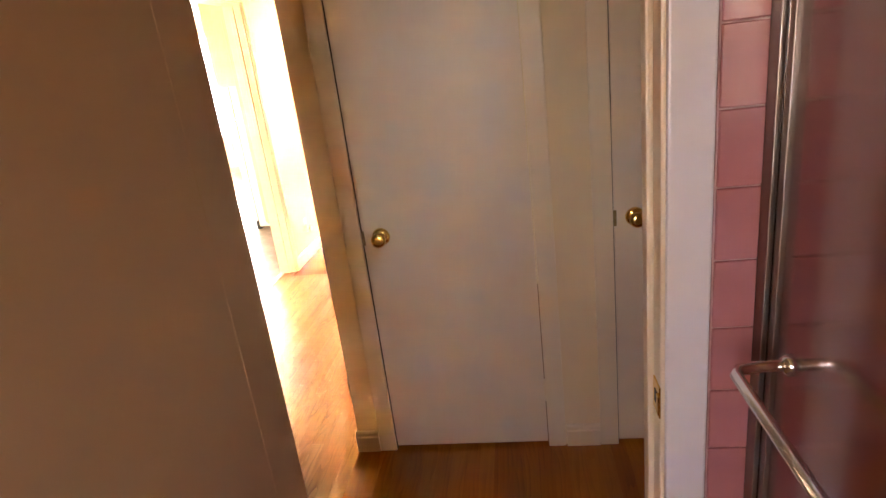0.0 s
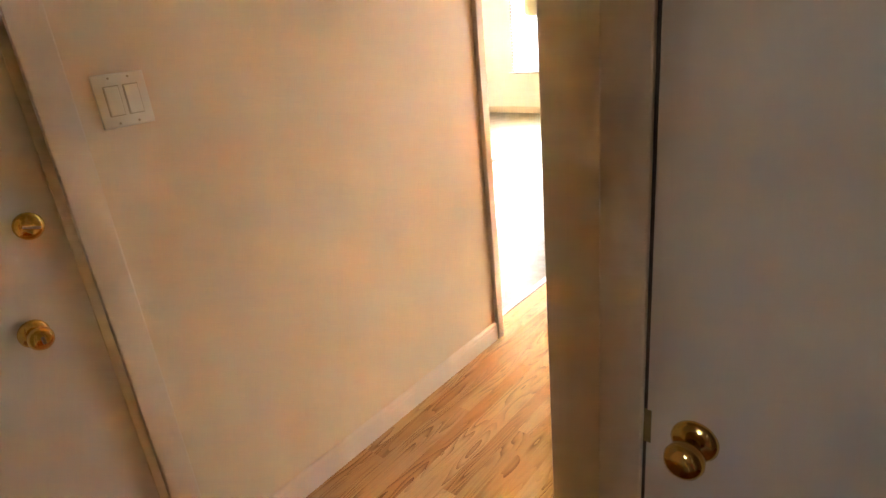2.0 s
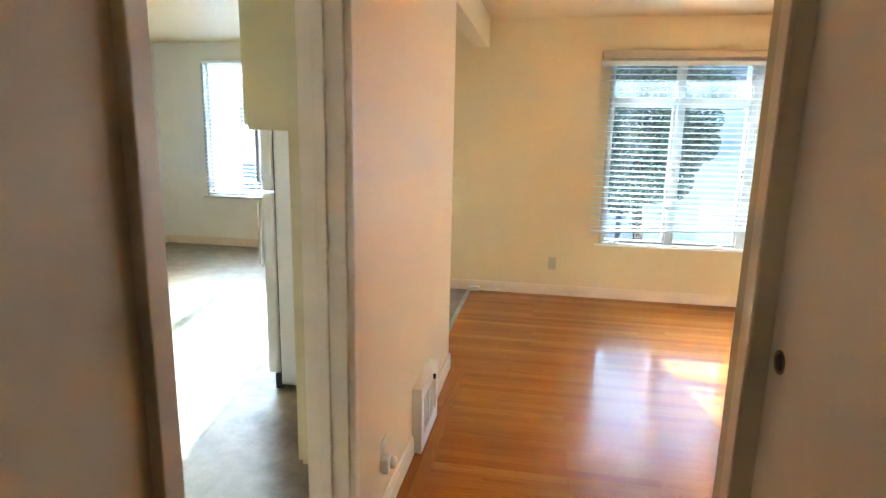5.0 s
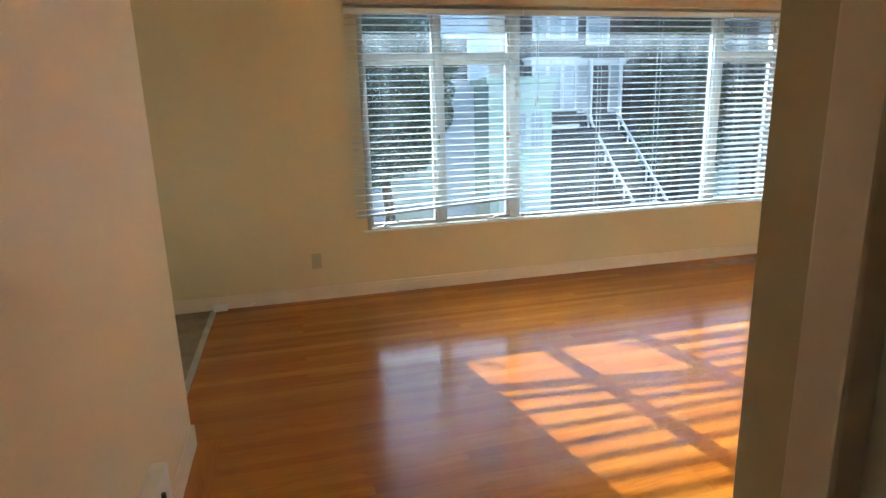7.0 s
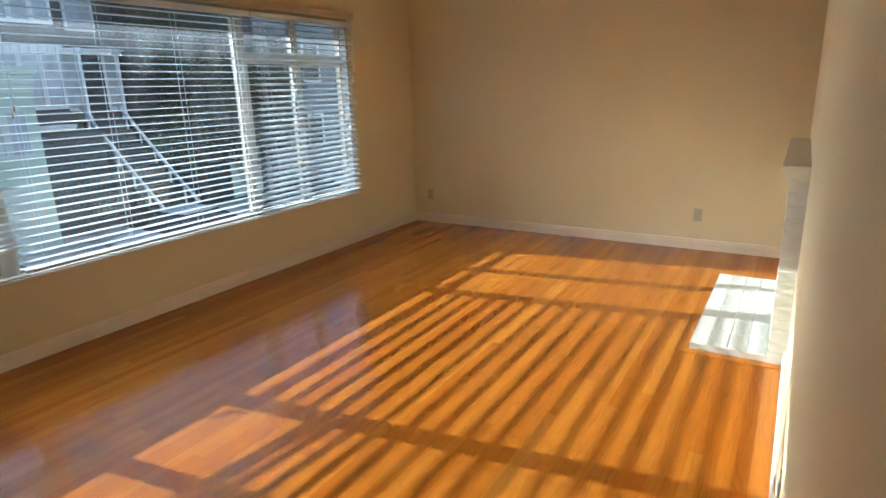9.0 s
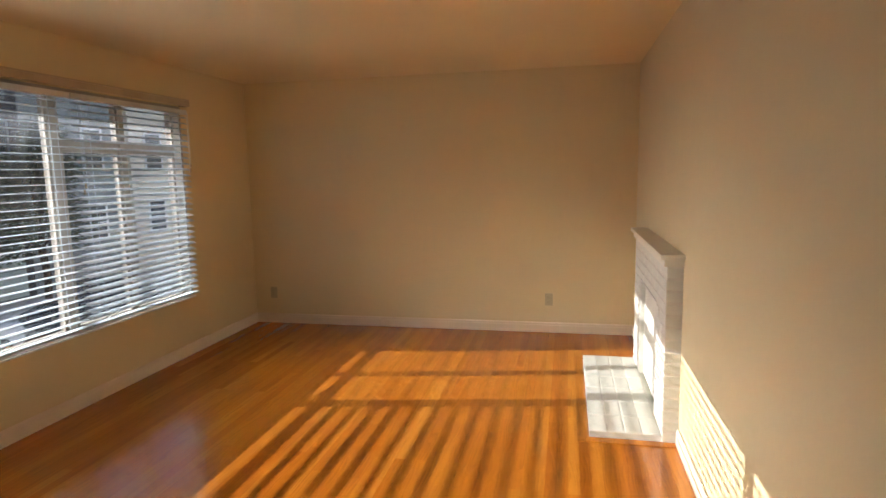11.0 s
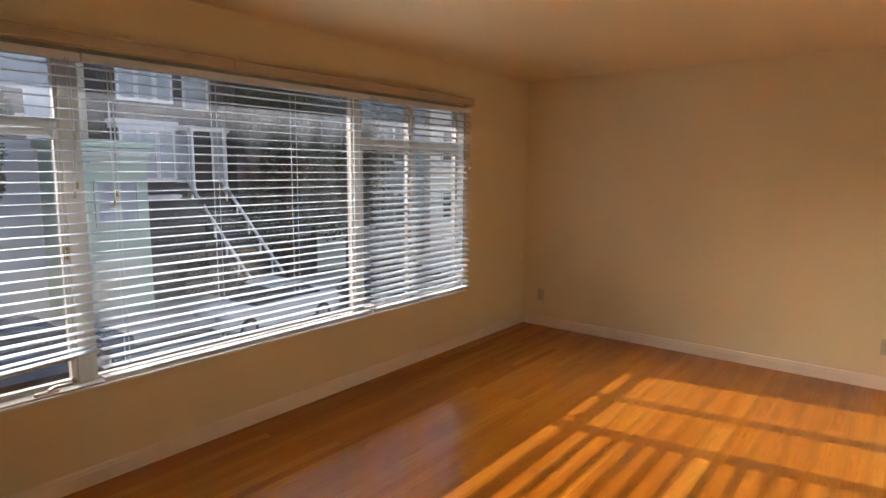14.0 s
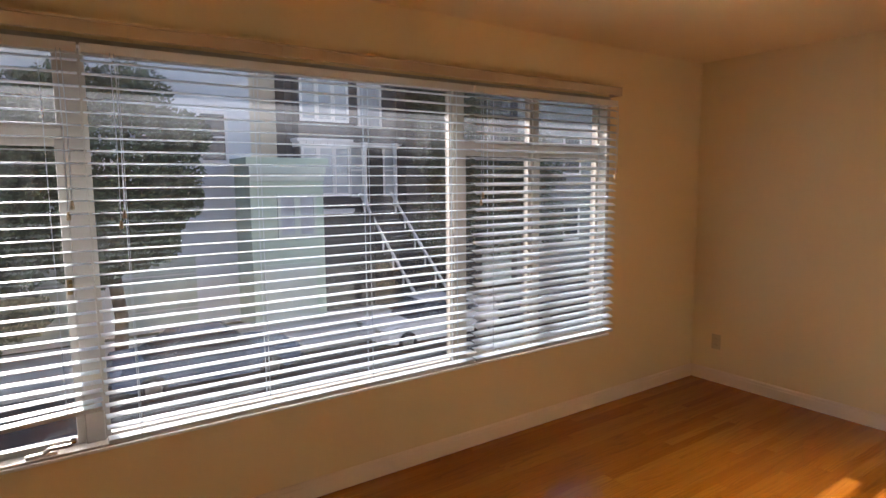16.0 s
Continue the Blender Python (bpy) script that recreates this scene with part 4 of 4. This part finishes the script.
CARDARK = paint("car_paint_dark", (0.06, 0.07, 0.09), 0.25, 0.02, 2, 50, 0.01)
CARBLUE = paint("car_paint_blue", (0.10, 0.14, 0.22), 0.25, 0.02, 2, 50, 0.01)
GREENDOOR = paint("garage_door_paint", (0.52, 0.60, 0.55), 0.6, 0.05, 1, 30, 0.1)

setting("ground", boxes([(-1500, 1500, -1500, 1500, GZ - 0.5, GZ - 0.02)]), EARTH, "flat ground reaching the horizon", "ground")
setting("road", boxes([(-120, 120, 11.5, 20.0, GZ - 0.3, GZ)]), ASPHALT, "grey asphalt street", "road")
setting("pavement_far", boxes([(-120, 120, 20.0, 24.2, GZ - 0.3, GZ + 0.14)], 0.02), CONCRETE, "concrete pavement across the street", "pavement")
setting("pavement_near", boxes([(-120, 120, 8.5, 11.5, GZ - 0.3, GZ + 0.14)], 0.02), CONCRETE, "concrete pavement below the window", "pavement")
setting("wall_lower_storey", boxes([(-4.0, 6.4, 6.45, 6.6, GZ, -0.26), (-4.0, -1.2, 7.76, 7.9, GZ, -0.26)]), SIDING_W, "plain lower storey wall", "wall")
# Unseen near-side fronts, added to bounce sun onto the houses opposite
setting("wall_bounce_fronts", boxes([(6.5, 34.0, 6.43, 6.7, GZ, 5.5), (-34.0, -4.7, 7.5, 7.74, GZ, 5.5), (-4.6, 6.45, 6.30, 6.42, CZ + 0.16, 5.5)]), SIDING_W, "unseen pale fronts added to bounce sunlight across the street", "wall")


def house(name, x0, x1, y0, depth, z1, mat, label, wins, garage=None, cornice=True, trim=SIDING_W, siding=False, roof=ROOF, pane=HOUSEGLASS):
    """A town house facing the street: wins is a list of (x, z, w, h)."""
    h = thing(name, ((x0 + x1) / 2, y0, GZ), label, "house", "houses across the street")
    part("wall", box(x0, x1, y0, y0 + depth, GZ, z1), mat, h)
    part("roof", box(x0 - 0.15, x1 + 0.15, y0 - 0.2, y0 + depth, z1, z1 + 0.25, 0.02), roof, h)
    if cornice:
        part("cornice", boxes([(x0 - 0.05, x1 + 0.05, y0 - 0.18, y0, z1 - 0.3, z1 - 0.02), (x0 - 0.02, x1 + 0.02, y0 - 0.08, y0, z1 - 0.55, z1 - 0.3)], 0.02), trim, h)
    if siding:
        k = int((z1 - 0.6 - GZ) / 0.2)
        bm = bmesh.new()
        for i in range(k):
            bx(bm, x0 + 0.01, x1 - 0.01, y0 - 0.02, y0, GZ + 0.2 * i + 0.01, GZ + 0.2 * i + 0.19)
        part("siding", bm, mat, h)
    for x, z, w, hh in wins:
        wd = part("window", pane_frame(bmesh.new(), x - w / 2 - 0.1, x + w / 2 + 0.1, z - 0.1, z + hh + 0.1, y0 - 0.08, y0 - 0.021, 0.11), trim, h)
        part("pane", box(x - w / 2, x + w / 2, y0 - 0.05, y0 - 0.022, z, z + hh), pane, wd)
        part("meeting_rail", box(x - w / 2, x + w / 2, y0 - 0.07, y0 - 0.045, z + hh / 2 - 0.03, z + hh / 2 + 0.03), trim, wd)
    if garage:
        a, b, zt = garage
        g = part("garage_door", box(a, b, y0 - 0.06, y0 - 0.005, GZ + 0.14, zt, 0.02), GREENDOOR, h)
        for i in range(1, 4):
            z = GZ + 0.14 + (zt - GZ - 0.14) * i / 4
            part("panel_line", box(a, b, y0 - 0.066, y0 - 0.055, z - 0.02, z + 0.02), trim, g)
    return h


house("house", -14, -4.5, 24.5, 9, 5.6, SIDING_W, "pale grey two-storey town house", [(-12, 1.5, 1.1, 1.7), (-9.5, 1.5, 1.1, 1.7), (-6.5, 1.5, 1.1, 1.7), (-12, -1.6, 1.1, 1.5), (-6.5, -1.6, 1.1, 1.5)])
house("house", -4.2, 3.2, 25.0, 9, 5.8, STUCCO_B, "blue-grey stucco town house with garage", [(-2.8, 2.0, 1.2, 1.7), (-0.6, 2.0, 1.2, 1.7), (1.8, 2.0, 1.2, 1.7), (-2.8, -1.2, 1.0, 1.4)], (0.0, 2.6, -0.9), True)
house("house", 3.4, 8.4, 25.2, 9, 7.8, STUCCO_B, "light blue-grey stucco house behind a tree", [(7.1, 2.4, 0.8, 1.6), (5.2, 2.4, 0.9, 1.6)], (4.0, 6.3, -0.9), True)
house("house", 8.5, 9.8, 26.5, 8, 7.4, SIDING_C, "narrow cream clapboard house", [], None, True, SIDING_W, True)
house("garage_building", 7.76, 10.35, 23.4, 3.0, 2.2, STUCCO_G, "pale green stucco garage building", [(9.0, -0.2, 0.5, 1.3), (9.7, -0.2, 0.5, 1.3)], (8.1, 10.0, -1.2), True, GREENDOOR, False, STUCCO_G, CURTAINED)
vic = house("victorian_house", 9.85, 14.7, 25.6, 9, 8.4, SLATE, "dark grey victorian house with white trimmed bay windows", [(13.4, 3.9, 0.9, 1.6), (12.75, 1.1, 0.5, 2.0), (14.3, 1.1, 0.5, 2.0)], None, True, SIDING_W, False, ROOF, CURTAINED)
bay = part("bay", boxes([(10.1, 12.2, 24.95, 25.6, 0.6, 6.4)], 0.02), SLATE, vic)
for z in (3.2, 6.2, 0.5):
    part("bay_cornice", boxes([(10.0, 12.3, 24.85, 25.6, z - 0.05, z + 0.07), (10.08, 12.25, 24.9, 25.6, z - 0.25, z - 0.05)], 0.02), SIDING_W, vic)
    for i in range(8):
        part("dentil", box(10.1 + i * 0.28, 10.22 + i * 0.28, 24.86, 24.9, z - 0.25, z - 0.05), SIDING_W, vic)
for z in (1.2, 4.0):
    for x in (10.5, 11.15, 11.8):
        wd = part("bay_window", pane_frame(bmesh.new(), x - 0.34, x + 0.34, z - 0.1, z + 1.8, 24.87, 24.945, 0.1), SIDING_W, vic)
        part("pane", box(x - 0.25, x + 0.25, 24.9, 24.94, z, z + 1.7), CURTAINED, wd)
part("porch_lintel", boxes([(12.3, 14.65, 25.1, 25.6, 3.12, 3.18), (12.34, 14.6, 25.2, 25.6, 3.0, 3.12)], 0.02), SIDING_W, vic)
for x in (12.9, 14.3):
    part("porch_post", lathe([(0.12, 0.3), (0.12, 0.5), (0.08, 0.55), (0.08, 2.6), (0.13, 2.7), (0.13, 2.9)], Matrix.Translation((x, 25.1, 0.3)), 12), SIDING_W, vic)
part("front_door", box(13.1, 14.0, 25.52, 25.58, 0.6, 2.8, 0.02), STUCCO_D, vic)

stair = thing("street_stairs", (13.6, 23.5, GZ), "dark street stairs with white handrails", "stairs")
for i in range(22):
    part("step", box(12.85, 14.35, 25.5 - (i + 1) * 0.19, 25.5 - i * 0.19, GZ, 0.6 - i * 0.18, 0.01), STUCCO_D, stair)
for dx in (0.0, 1.45):
    part("handrail", tube([(12.8 + dx, 25.4, 1.15), (12.95 + dx, 23.2, -1.0), (13.0 + dx, 21.6, -2.4)], 0.06, 8), SIDING_W, stair)
    for i in range(5):
        part("baluster", box(12.83 + dx + i * 0.03, 12.89 + dx + i * 0.03, 25.1 - i * 0.7, 25.16 - i * 0.7, 0.15 - i * 0.68, 0.9 - i * 0.68), SIDING_W, stair)
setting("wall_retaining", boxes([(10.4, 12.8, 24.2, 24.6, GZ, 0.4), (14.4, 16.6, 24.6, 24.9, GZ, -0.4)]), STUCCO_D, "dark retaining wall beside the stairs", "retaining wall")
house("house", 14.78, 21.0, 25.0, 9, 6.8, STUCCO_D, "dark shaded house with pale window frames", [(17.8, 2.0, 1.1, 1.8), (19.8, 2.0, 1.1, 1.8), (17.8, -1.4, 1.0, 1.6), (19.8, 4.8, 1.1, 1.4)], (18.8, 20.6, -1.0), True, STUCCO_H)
house("house", 21.2, 27.0, 25.3, 9, 6.2, STUCCO_H, "grey town house further along the street", [(22.5, 2.0, 1.1, 1.8), (25.0, 2.0, 1.1, 1.8), (22.5, -1.4, 1.0, 1.6), (25, -1.4, 1, 1.6)])
house("house", 27.3, 36.0, 25.1, 9, 6.0, SIDING_C, "cream town house at the end of the row", [(29, 2.0, 1.2, 1.8), (32, 2.0, 1.2, 1.8), (34.5, 2, 1.2, 1.8), (29, -1.4, 1.2, 1.6)])


def tree(name, x, y, height, crown, label, leaf, leafs, trunk_r=0.16, base=GZ + 0.1, seed=1):
    """crown: clumps as (dx, dy, z, radius)."""
    rnd = random.Random(seed)
    t = thing(name, (x, y, base), label, "tree")
    bm = bmesh.new()
    lo = min(c[2] - c[3] * 0.5 for c in crown)
    tube([(x, y, base - 0.1), (x + 0.08, y, (base + lo) / 2), (x - 0.05, y + 0.05, lo + 0.2)], trunk_r, 10, bm)
    for dx, dy, z, r in crown:
        tube([(x - 0.05, y + 0.05, lo), (x + dx * 0.5, y + dy * 0.5, (lo + z) / 2 + 0.2), (x + dx, y + dy, z)], trunk_r * 0.35, 6, bm)
    part("trunk", bm, BARK, t)
    vs, fs = [], []
    for dx, dy, z, r in crown:
        for _ in range(leafs):
            d = Vector((rnd.gauss(0, 1), rnd.gauss(0, 1), rnd.gauss(0, 1))).normalized() * r * (rnd.random() ** 0.45)
            p = Vector((x + dx, y + dy, z)) + Vector((d.x, d.y, d.z * 0.85))
            a = Vector((rnd.gauss(0, 1), rnd.gauss(0, 1), rnd.gauss(0, 1))).normalized()
            b = a.orthogonal().normalized()
            s = rnd.uniform(0.045, 0.115)
            k = len(vs)
            vs += [p - a * s, p + b * s * 0.5, p + a * s, p - b * s * 0.5]
            fs.append((k, k + 1, k + 2, k + 3))
    me = bpy.data.meshes.new("crown")
    me.from_pydata([tuple(v) for v in vs], [], fs)
    me.materials.append(leaf)
    ob = new("crown", me)
    ob.parent = t
    ob.matrix_parent_inverse = Matrix.Translation(-t.location)
    return t


tree("street_tree", 3.6, 22.4, 8, [(0, 0, 2.6, 1.7), (1.3, 0, 1.9, 1.25), (-1.5, 0.2, 1.7, 1.4), (0.6, 0, 4.0, 1.2), (-0.8, 0, 3.9, 1.2), (1.9, 0, 3.0, 0.9), (0, -0.3, 0.9, 1.0), (1.2, 0, 0.7, 0.8), (-3.4, 0, 2.0, 1.2), (-2.6, 0, 2.8, 1.3), (-2.4, 0, 1.2, 1.2), (-1.8, 0, 3.7, 1.0), (0.3, 0, -0.2, 0.9), (1.6, 0, 1.2, 0.9), (-1.2, 0, 0.1, 0.9), (-0.6, 0, -0.6, 0.9), (-2.2, 0, 0.0, 1.0), (-3.4, 0, 0.6, 1.1), (1.0, 0, -0.1, 0.8)], "dense dark green street tree on the pavement", LEAF, 2600, 0.18, GZ + 0.1, 3)
tree("garden_tree", 16.4, 23.9, 9, [(0, 0, 3.2, 1.7), (-0.6, 0, 5.0, 1.5), (0.8, 0, 4.6, 1.5), (0.2, 0, 1.4, 1.4), (-0.3, 0, 6.4, 1.1), (1.2, -0.3, 2.2, 1.1), (-1.4, -0.4, 4.2, 1.0), (-1.3, -0.5, 5.6, 0.9), (-1.2, -0.5, 2.6, 1.0)], "tall dark garden tree between houses", LEAF2, 2200, 0.2, GZ, 5)
tree("garden_tree", 0.1, 22.9, 6, [(0, 0, 0.6, 1.2), (-1.1, 0.1, -0.4, 1.1), (1.0, 0, -0.5, 1.0), (0.2, -0.2, -1.4, 1.1), (-1.0, 0, -1.8, 0.9), (1.2, 0, -1.9, 0.8), (-0.5, 0, 1.7, 0.9), (0.6, 0, 1.6, 0.8), (0.1, -0.2, -2.5, 0.8)], "dense dark garden tree before the blue-grey house", LEAF, 1900, 0.14, GZ + 0.14, 13)
tree("garden_tree", 20.2, 23.6, 6, [(0, 0, 0.4, 1.4), (-1.6, 0, -0.6, 1.3), (1.5, 0.2, -0.3, 1.4), (-0.6, -0.3, 1.9, 1.2), (1.0, 0, 2.0, 1.2), (0.2, -0.3, 3.2, 0.9), (-2.4, 0.1, 0.9, 1.1)], "broad dark garden tree before a grey house", LEAF2, 1900, 0.14, GZ, 9)
tree("garden_shrub", 15.0, 24.3, 4, [(0, 0, -0.8, 0.9), (1.2, 0, -1.2, 0.9), (2.0, 0.3, -0.2, 1.1), (0.7, 0.4, 0.2, 0.8)], "dark overgrown shrub beside the stairs", LEAF2, 1500, 0.08, GZ, 7)

tree("garden_hedge", -4.5, 21.9, 3, [(dx, 0.1 * (i % 3), -1.6 + 1.0 * (i % 2) + 0.3 * (i % 3), 0.95) for i, dx in enumerate((-3.2, -2.6, -1.9, -1.2, -0.5, 0.2, 0.9, 1.6, 2.2, 2.8))], "dark clipped hedge along the far pavement", LEAF2, 1300, 0.06, GZ + 0.14, 11)


def car(x, y, label, body, flip=1):
    """A parked saloon, 4.4 m long, its body swept from side outlines."""
    c = thing("parked_car", (x, y, GZ + 0.001), label, "car", "parked cars")
    low = [(-2.2, 0.35), (-2.18, 0.75), (-1.5, 0.88), (1.2, 0.95), (2.1, 0.92), (2.2, 0.7), (2.2, 0.35), (1.85, 0.25), (-1.9, 0.25)]
    cab = [(-1.15, 0.86), (-0.5, 1.36), (0.7, 1.40), (1.5, 0.94)]

    def sweep(prof, half, inset):
        bm = bmesh.new()
        rings = []
        for s, k in ((-half, inset), (-half + 0.12, 1.0), (half - 0.12, 1.0), (half, inset)):
            cx = sum(p[0] for p in prof) / len(prof)
            cz = sum(p[1] for p in prof) / len(prof)
            rings.append([bm.verts.new((x + flip * (cx + (px - cx) * k), y + s, GZ + cz + (pz - cz) * k)) for px, pz in prof])
        for a, b in zip(rings, rings[1:]):
            for i in range(len(prof)):
                bm.faces.new((a[i], a[(i + 1) % len(prof)], b[(i + 1) % len(prof)], b[i]))
        bm.faces.new(rings[0])
        bm.faces.new(rings[-1][::-1])
        bmesh.ops.recalc_face_normals(bm, faces=bm.faces)
        return bm
    bodyp = part("body", sweep(low, 0.88, 0.93), body, c)
    part("cabin", sweep(cab, 0.74, 0.9), HOUSEGLASS, c)
    part("roof", sweep([(-0.52, 1.35), (-0.4, 1.40), (0.6, 1.44), (0.74, 1.39)], 0.70, 0.95), body, c)
    for wx in (-1.38, 1.38):
        for wy in (-0.8, 0.8):
            m = Matrix.Translation((x + wx, y + wy, GZ + 0.31)) @ Matrix.Rotation(radians(90), 4, "X")
            w = part("wheel", lathe([(0.22, -0.1), (0.30, -0.1), (0.315, -0.06), (0.315, 0.06), (0.30, 0.1), (0.22, 0.1)], m, 20), RUBBER, c)
            part("rim", lathe([(0.21, -0.104), (0.19, 0.104), (0.05, 0.108)], m, 16), ALU, w)
    for wy in (-0.62, 0.62):
        part("headlight", box(x + flip * -2.2 - 0.03, x + flip * -2.2 + 0.03, y + wy - 0.15, y + wy + 0.15, GZ + 0.6, GZ + 0.74, 0.02), ALU, c)
    return c


car(12.0, 19.0, "white saloon car parked across the street", CARWHITE)
car(5.2, 19.0, "dark blue saloon car parked at the kerb", CARBLUE, -1)
car(17.6, 19.0, "dark saloon car parked at the kerb", CARDARK)
car(1.6, 12.6, "dark saloon car parked below the window", CARDARK)
car(10.5, 12.6, "white saloon car parked below the window", CARWHITE, -1)

# ---------------------------------------------------------------- pieces of floors and walls
def board_mesh(length, width, name="floor_board"):
    bm = bmesh.new()
    c, h = 0.00035, 0.02
    lo = [(0, 0), (length, 0), (length, width), (0, width)]
    hi = [(c, c), (length - c, c), (length - c, width - c), (c, width - c)]
    a = [bm.verts.new((x, y, -h)) for x, y in lo]
    b = [bm.verts.new((x, y, -c)) for x, y in lo]
    t = [bm.verts.new((x, y, 0)) for x, y in hi]
    for i in range(4):
        j = (i + 1) % 4
        bm.faces.new((a[i], a[j], b[j], b[i]))
        bm.faces.new((b[i], b[j], t[j], t[i]))
    bm.faces.new(t)
    return bm


floor_l = tagged(part("floor", box(XW - 0.10, XE, 2.45, YN, -0.0215, -0.0205), SUBFLOOR), "glossy orange-brown varnished strip wood floor", "floor", kind="structure")
rnd = random.Random(11)
cache = {}


def lay(parent, mat, x, y, length, width, turned=False):
    key = (round(length, 3), round(width, 4), mat.name)
    if key not in cache:
        cache[key] = mesh_of("floor_board", board_mesh(length, width), mat)
    o = new("floor_board", cache[key])
    o.parent = parent
    o.matrix_basis = Matrix.Translation((x, y, 0.0)) @ (Matrix.Rotation(radians(90), 4, "Z") if turned else Matrix())


def run(parent, mat, a0, a1, b, width, turned):
    """One row of boards from a0 to a1 along its length; lengths step by 0.2 m so that meshes are shared."""
    a = a0
    first = True
    while a1 - a > 0.001:
        ln = rnd.choice((1.0, 1.2, 1.6, 2.0, 2.4, 2.6)) if not first else rnd.choice((0.6, 1.0, 1.4, 1.8, 2.2))
        first = False
        if a1 - a - ln < 0.5:
            ln = a1 - a
        if turned:
            lay(parent, mat, b + width, a, ln, width, True)
        else:
            lay(parent, mat, a, b, ln, width)
        a += ln


W = 0.0572
y = 2.45
rows_n = int((YN - 2.45) / W) + 1
pitch = (YN - 2.45) / rows_n
border_n = math.ceil((4.389 - 2.45) / pitch)
for i in range(rows_n):
    yy = 2.45 + i * pitch
    run(floor_l, FLOOR_L, XW - 0.098 if i >= border_n else XW + 2 * W, XE, yy, pitch, False)
for i in range(2):
    run(floor_l, FLOOR_L, 2.45, 2.45 + border_n * pitch, XW + i * W, W, True)
floor_h = tagged(part("floor", box(XW - 0.09, 2.75, -1.13, 2.45, -0.0215, -0.0205), SUBFLOOR), "varnished oak strip hall floor with strong grain, vestibule boards darkened as shade", "floor", kind="structure")
cols = int((2.75 - XW) / W)
pw = (2.75 - XW) / cols
for i in range(cols):
    xx = XW + i * pw
    top = 2.45 - W if xx < XH - 0.02 else YC + 0.03
    # Vestibule rows use the redder, darker boards to carry the shade there
    run(floor_h, FLOOR_H if xx < 0.9 else FLOOR_L, -1.13 if xx < 1.0 else YB - 0.02, top, xx, pw, True)
run(floor_h, FLOOR_L, XW, XH, 2.45 - W, W, False)
lay(floor_h, FLOOR_H, XW, KY0 + 0.018, KY1 - KY0 - 0.036, 0.095, True)


def brick_mesh(l, d, h, name="brick"):
    bm = box(-l / 2, l / 2, -d / 2, d / 2, -h / 2, h / 2)
    bmesh.ops.bevel(bm, geom=list(bm.edges), offset=0.004, segments=1, affect="EDGES")
    return mesh_of(name, bm, BRICKW)


BL, BH, CH = 0.197, 0.056, 0.0667
full, half_b = brick_mesh(BL, 0.088, BH), brick_mesh(0.094, 0.088, BH)


def set_brick(parent, me, x, y, z, m=None):
    o = new("brick", me)
    o.parent = parent
    o.matrix_parent_inverse = Matrix.Translation(-parent.location)
    o.matrix_basis = Matrix.Translation((x + rnd.uniform(-0.001, 0.001), y + rnd.uniform(-0.002, 0.002), z)) @ Matrix.Rotation(rnd.uniform(-0.008, 0.008), 4, "Z") @ (m or Matrix())


nb = 7
bw = (FX1 - FX0) / nb
for k in range(15):
    z = 0.032 + CH * k
    for i in range(nb + (k % 2)):
        x = FX0 + bw * (i + 0.5 - (0.5 if k % 2 else 0))
        me = full
        if k % 2 and i == 0:
            x, me = FX0 + 0.05, half_b
        elif k % 2 and i == nb:
            x, me = FX1 - 0.05, half_b
        if z < 0.74 and x + 0.05 > 4.30 and x - 0.05 < 5.06:
            if x - bw / 2 < 4.30 and x + 0.0 < 4.30:
                x, me = (FX0 + 4.30) / 2 + 0.12, half_b
            elif x + bw / 2 > 5.06 and x > 5.06:
                x, me = 5.11, half_b
            else:
                continue
        set_brick(fp_, me, x, YF + 0.043, z)
hb = brick_mesh(0.22, 0.092, 0.03, "hearth_brick")
for j in range(4):
    for i in range(6):
        set_brick(hearth, hb, FX0 + 0.135 + i * 0.232, 2.618 + j * 0.0965, 0.026)

tm = bmesh.new()
bx(tm, -0.0548, 0.0548, -0.003, 0.003, -0.0548, 0.0548)
bmesh.ops.bevel(tm, geom=list(tm.edges), offset=0.0015, segments=1, affect="EDGES")
tile_me = mesh_of("tile", tm, PINK)
for i in range(7):
    for k in range(18):
        o = new("tile", tile_me)
        o.parent = tiles
        o.matrix_parent_inverse = Matrix.Translation(-tiles.location)
        o.matrix_basis = Matrix.Translation((2.007 + i * 0.1125, YB - 0.1308, 0.1377 + k * 0.1125))
for i in range(6):
    for k in range(14):
        o = new("tile", tile_me)
        o.parent = tiles
        o.matrix_parent_inverse = Matrix.Translation(-tiles.location)
        o.matrix_basis = Matrix.Translation((2.769, YB - 0.193 - i * 0.1125, 0.5877 + k * 0.1125)) @ Matrix.Rotation(radians(90), 4, "Z")
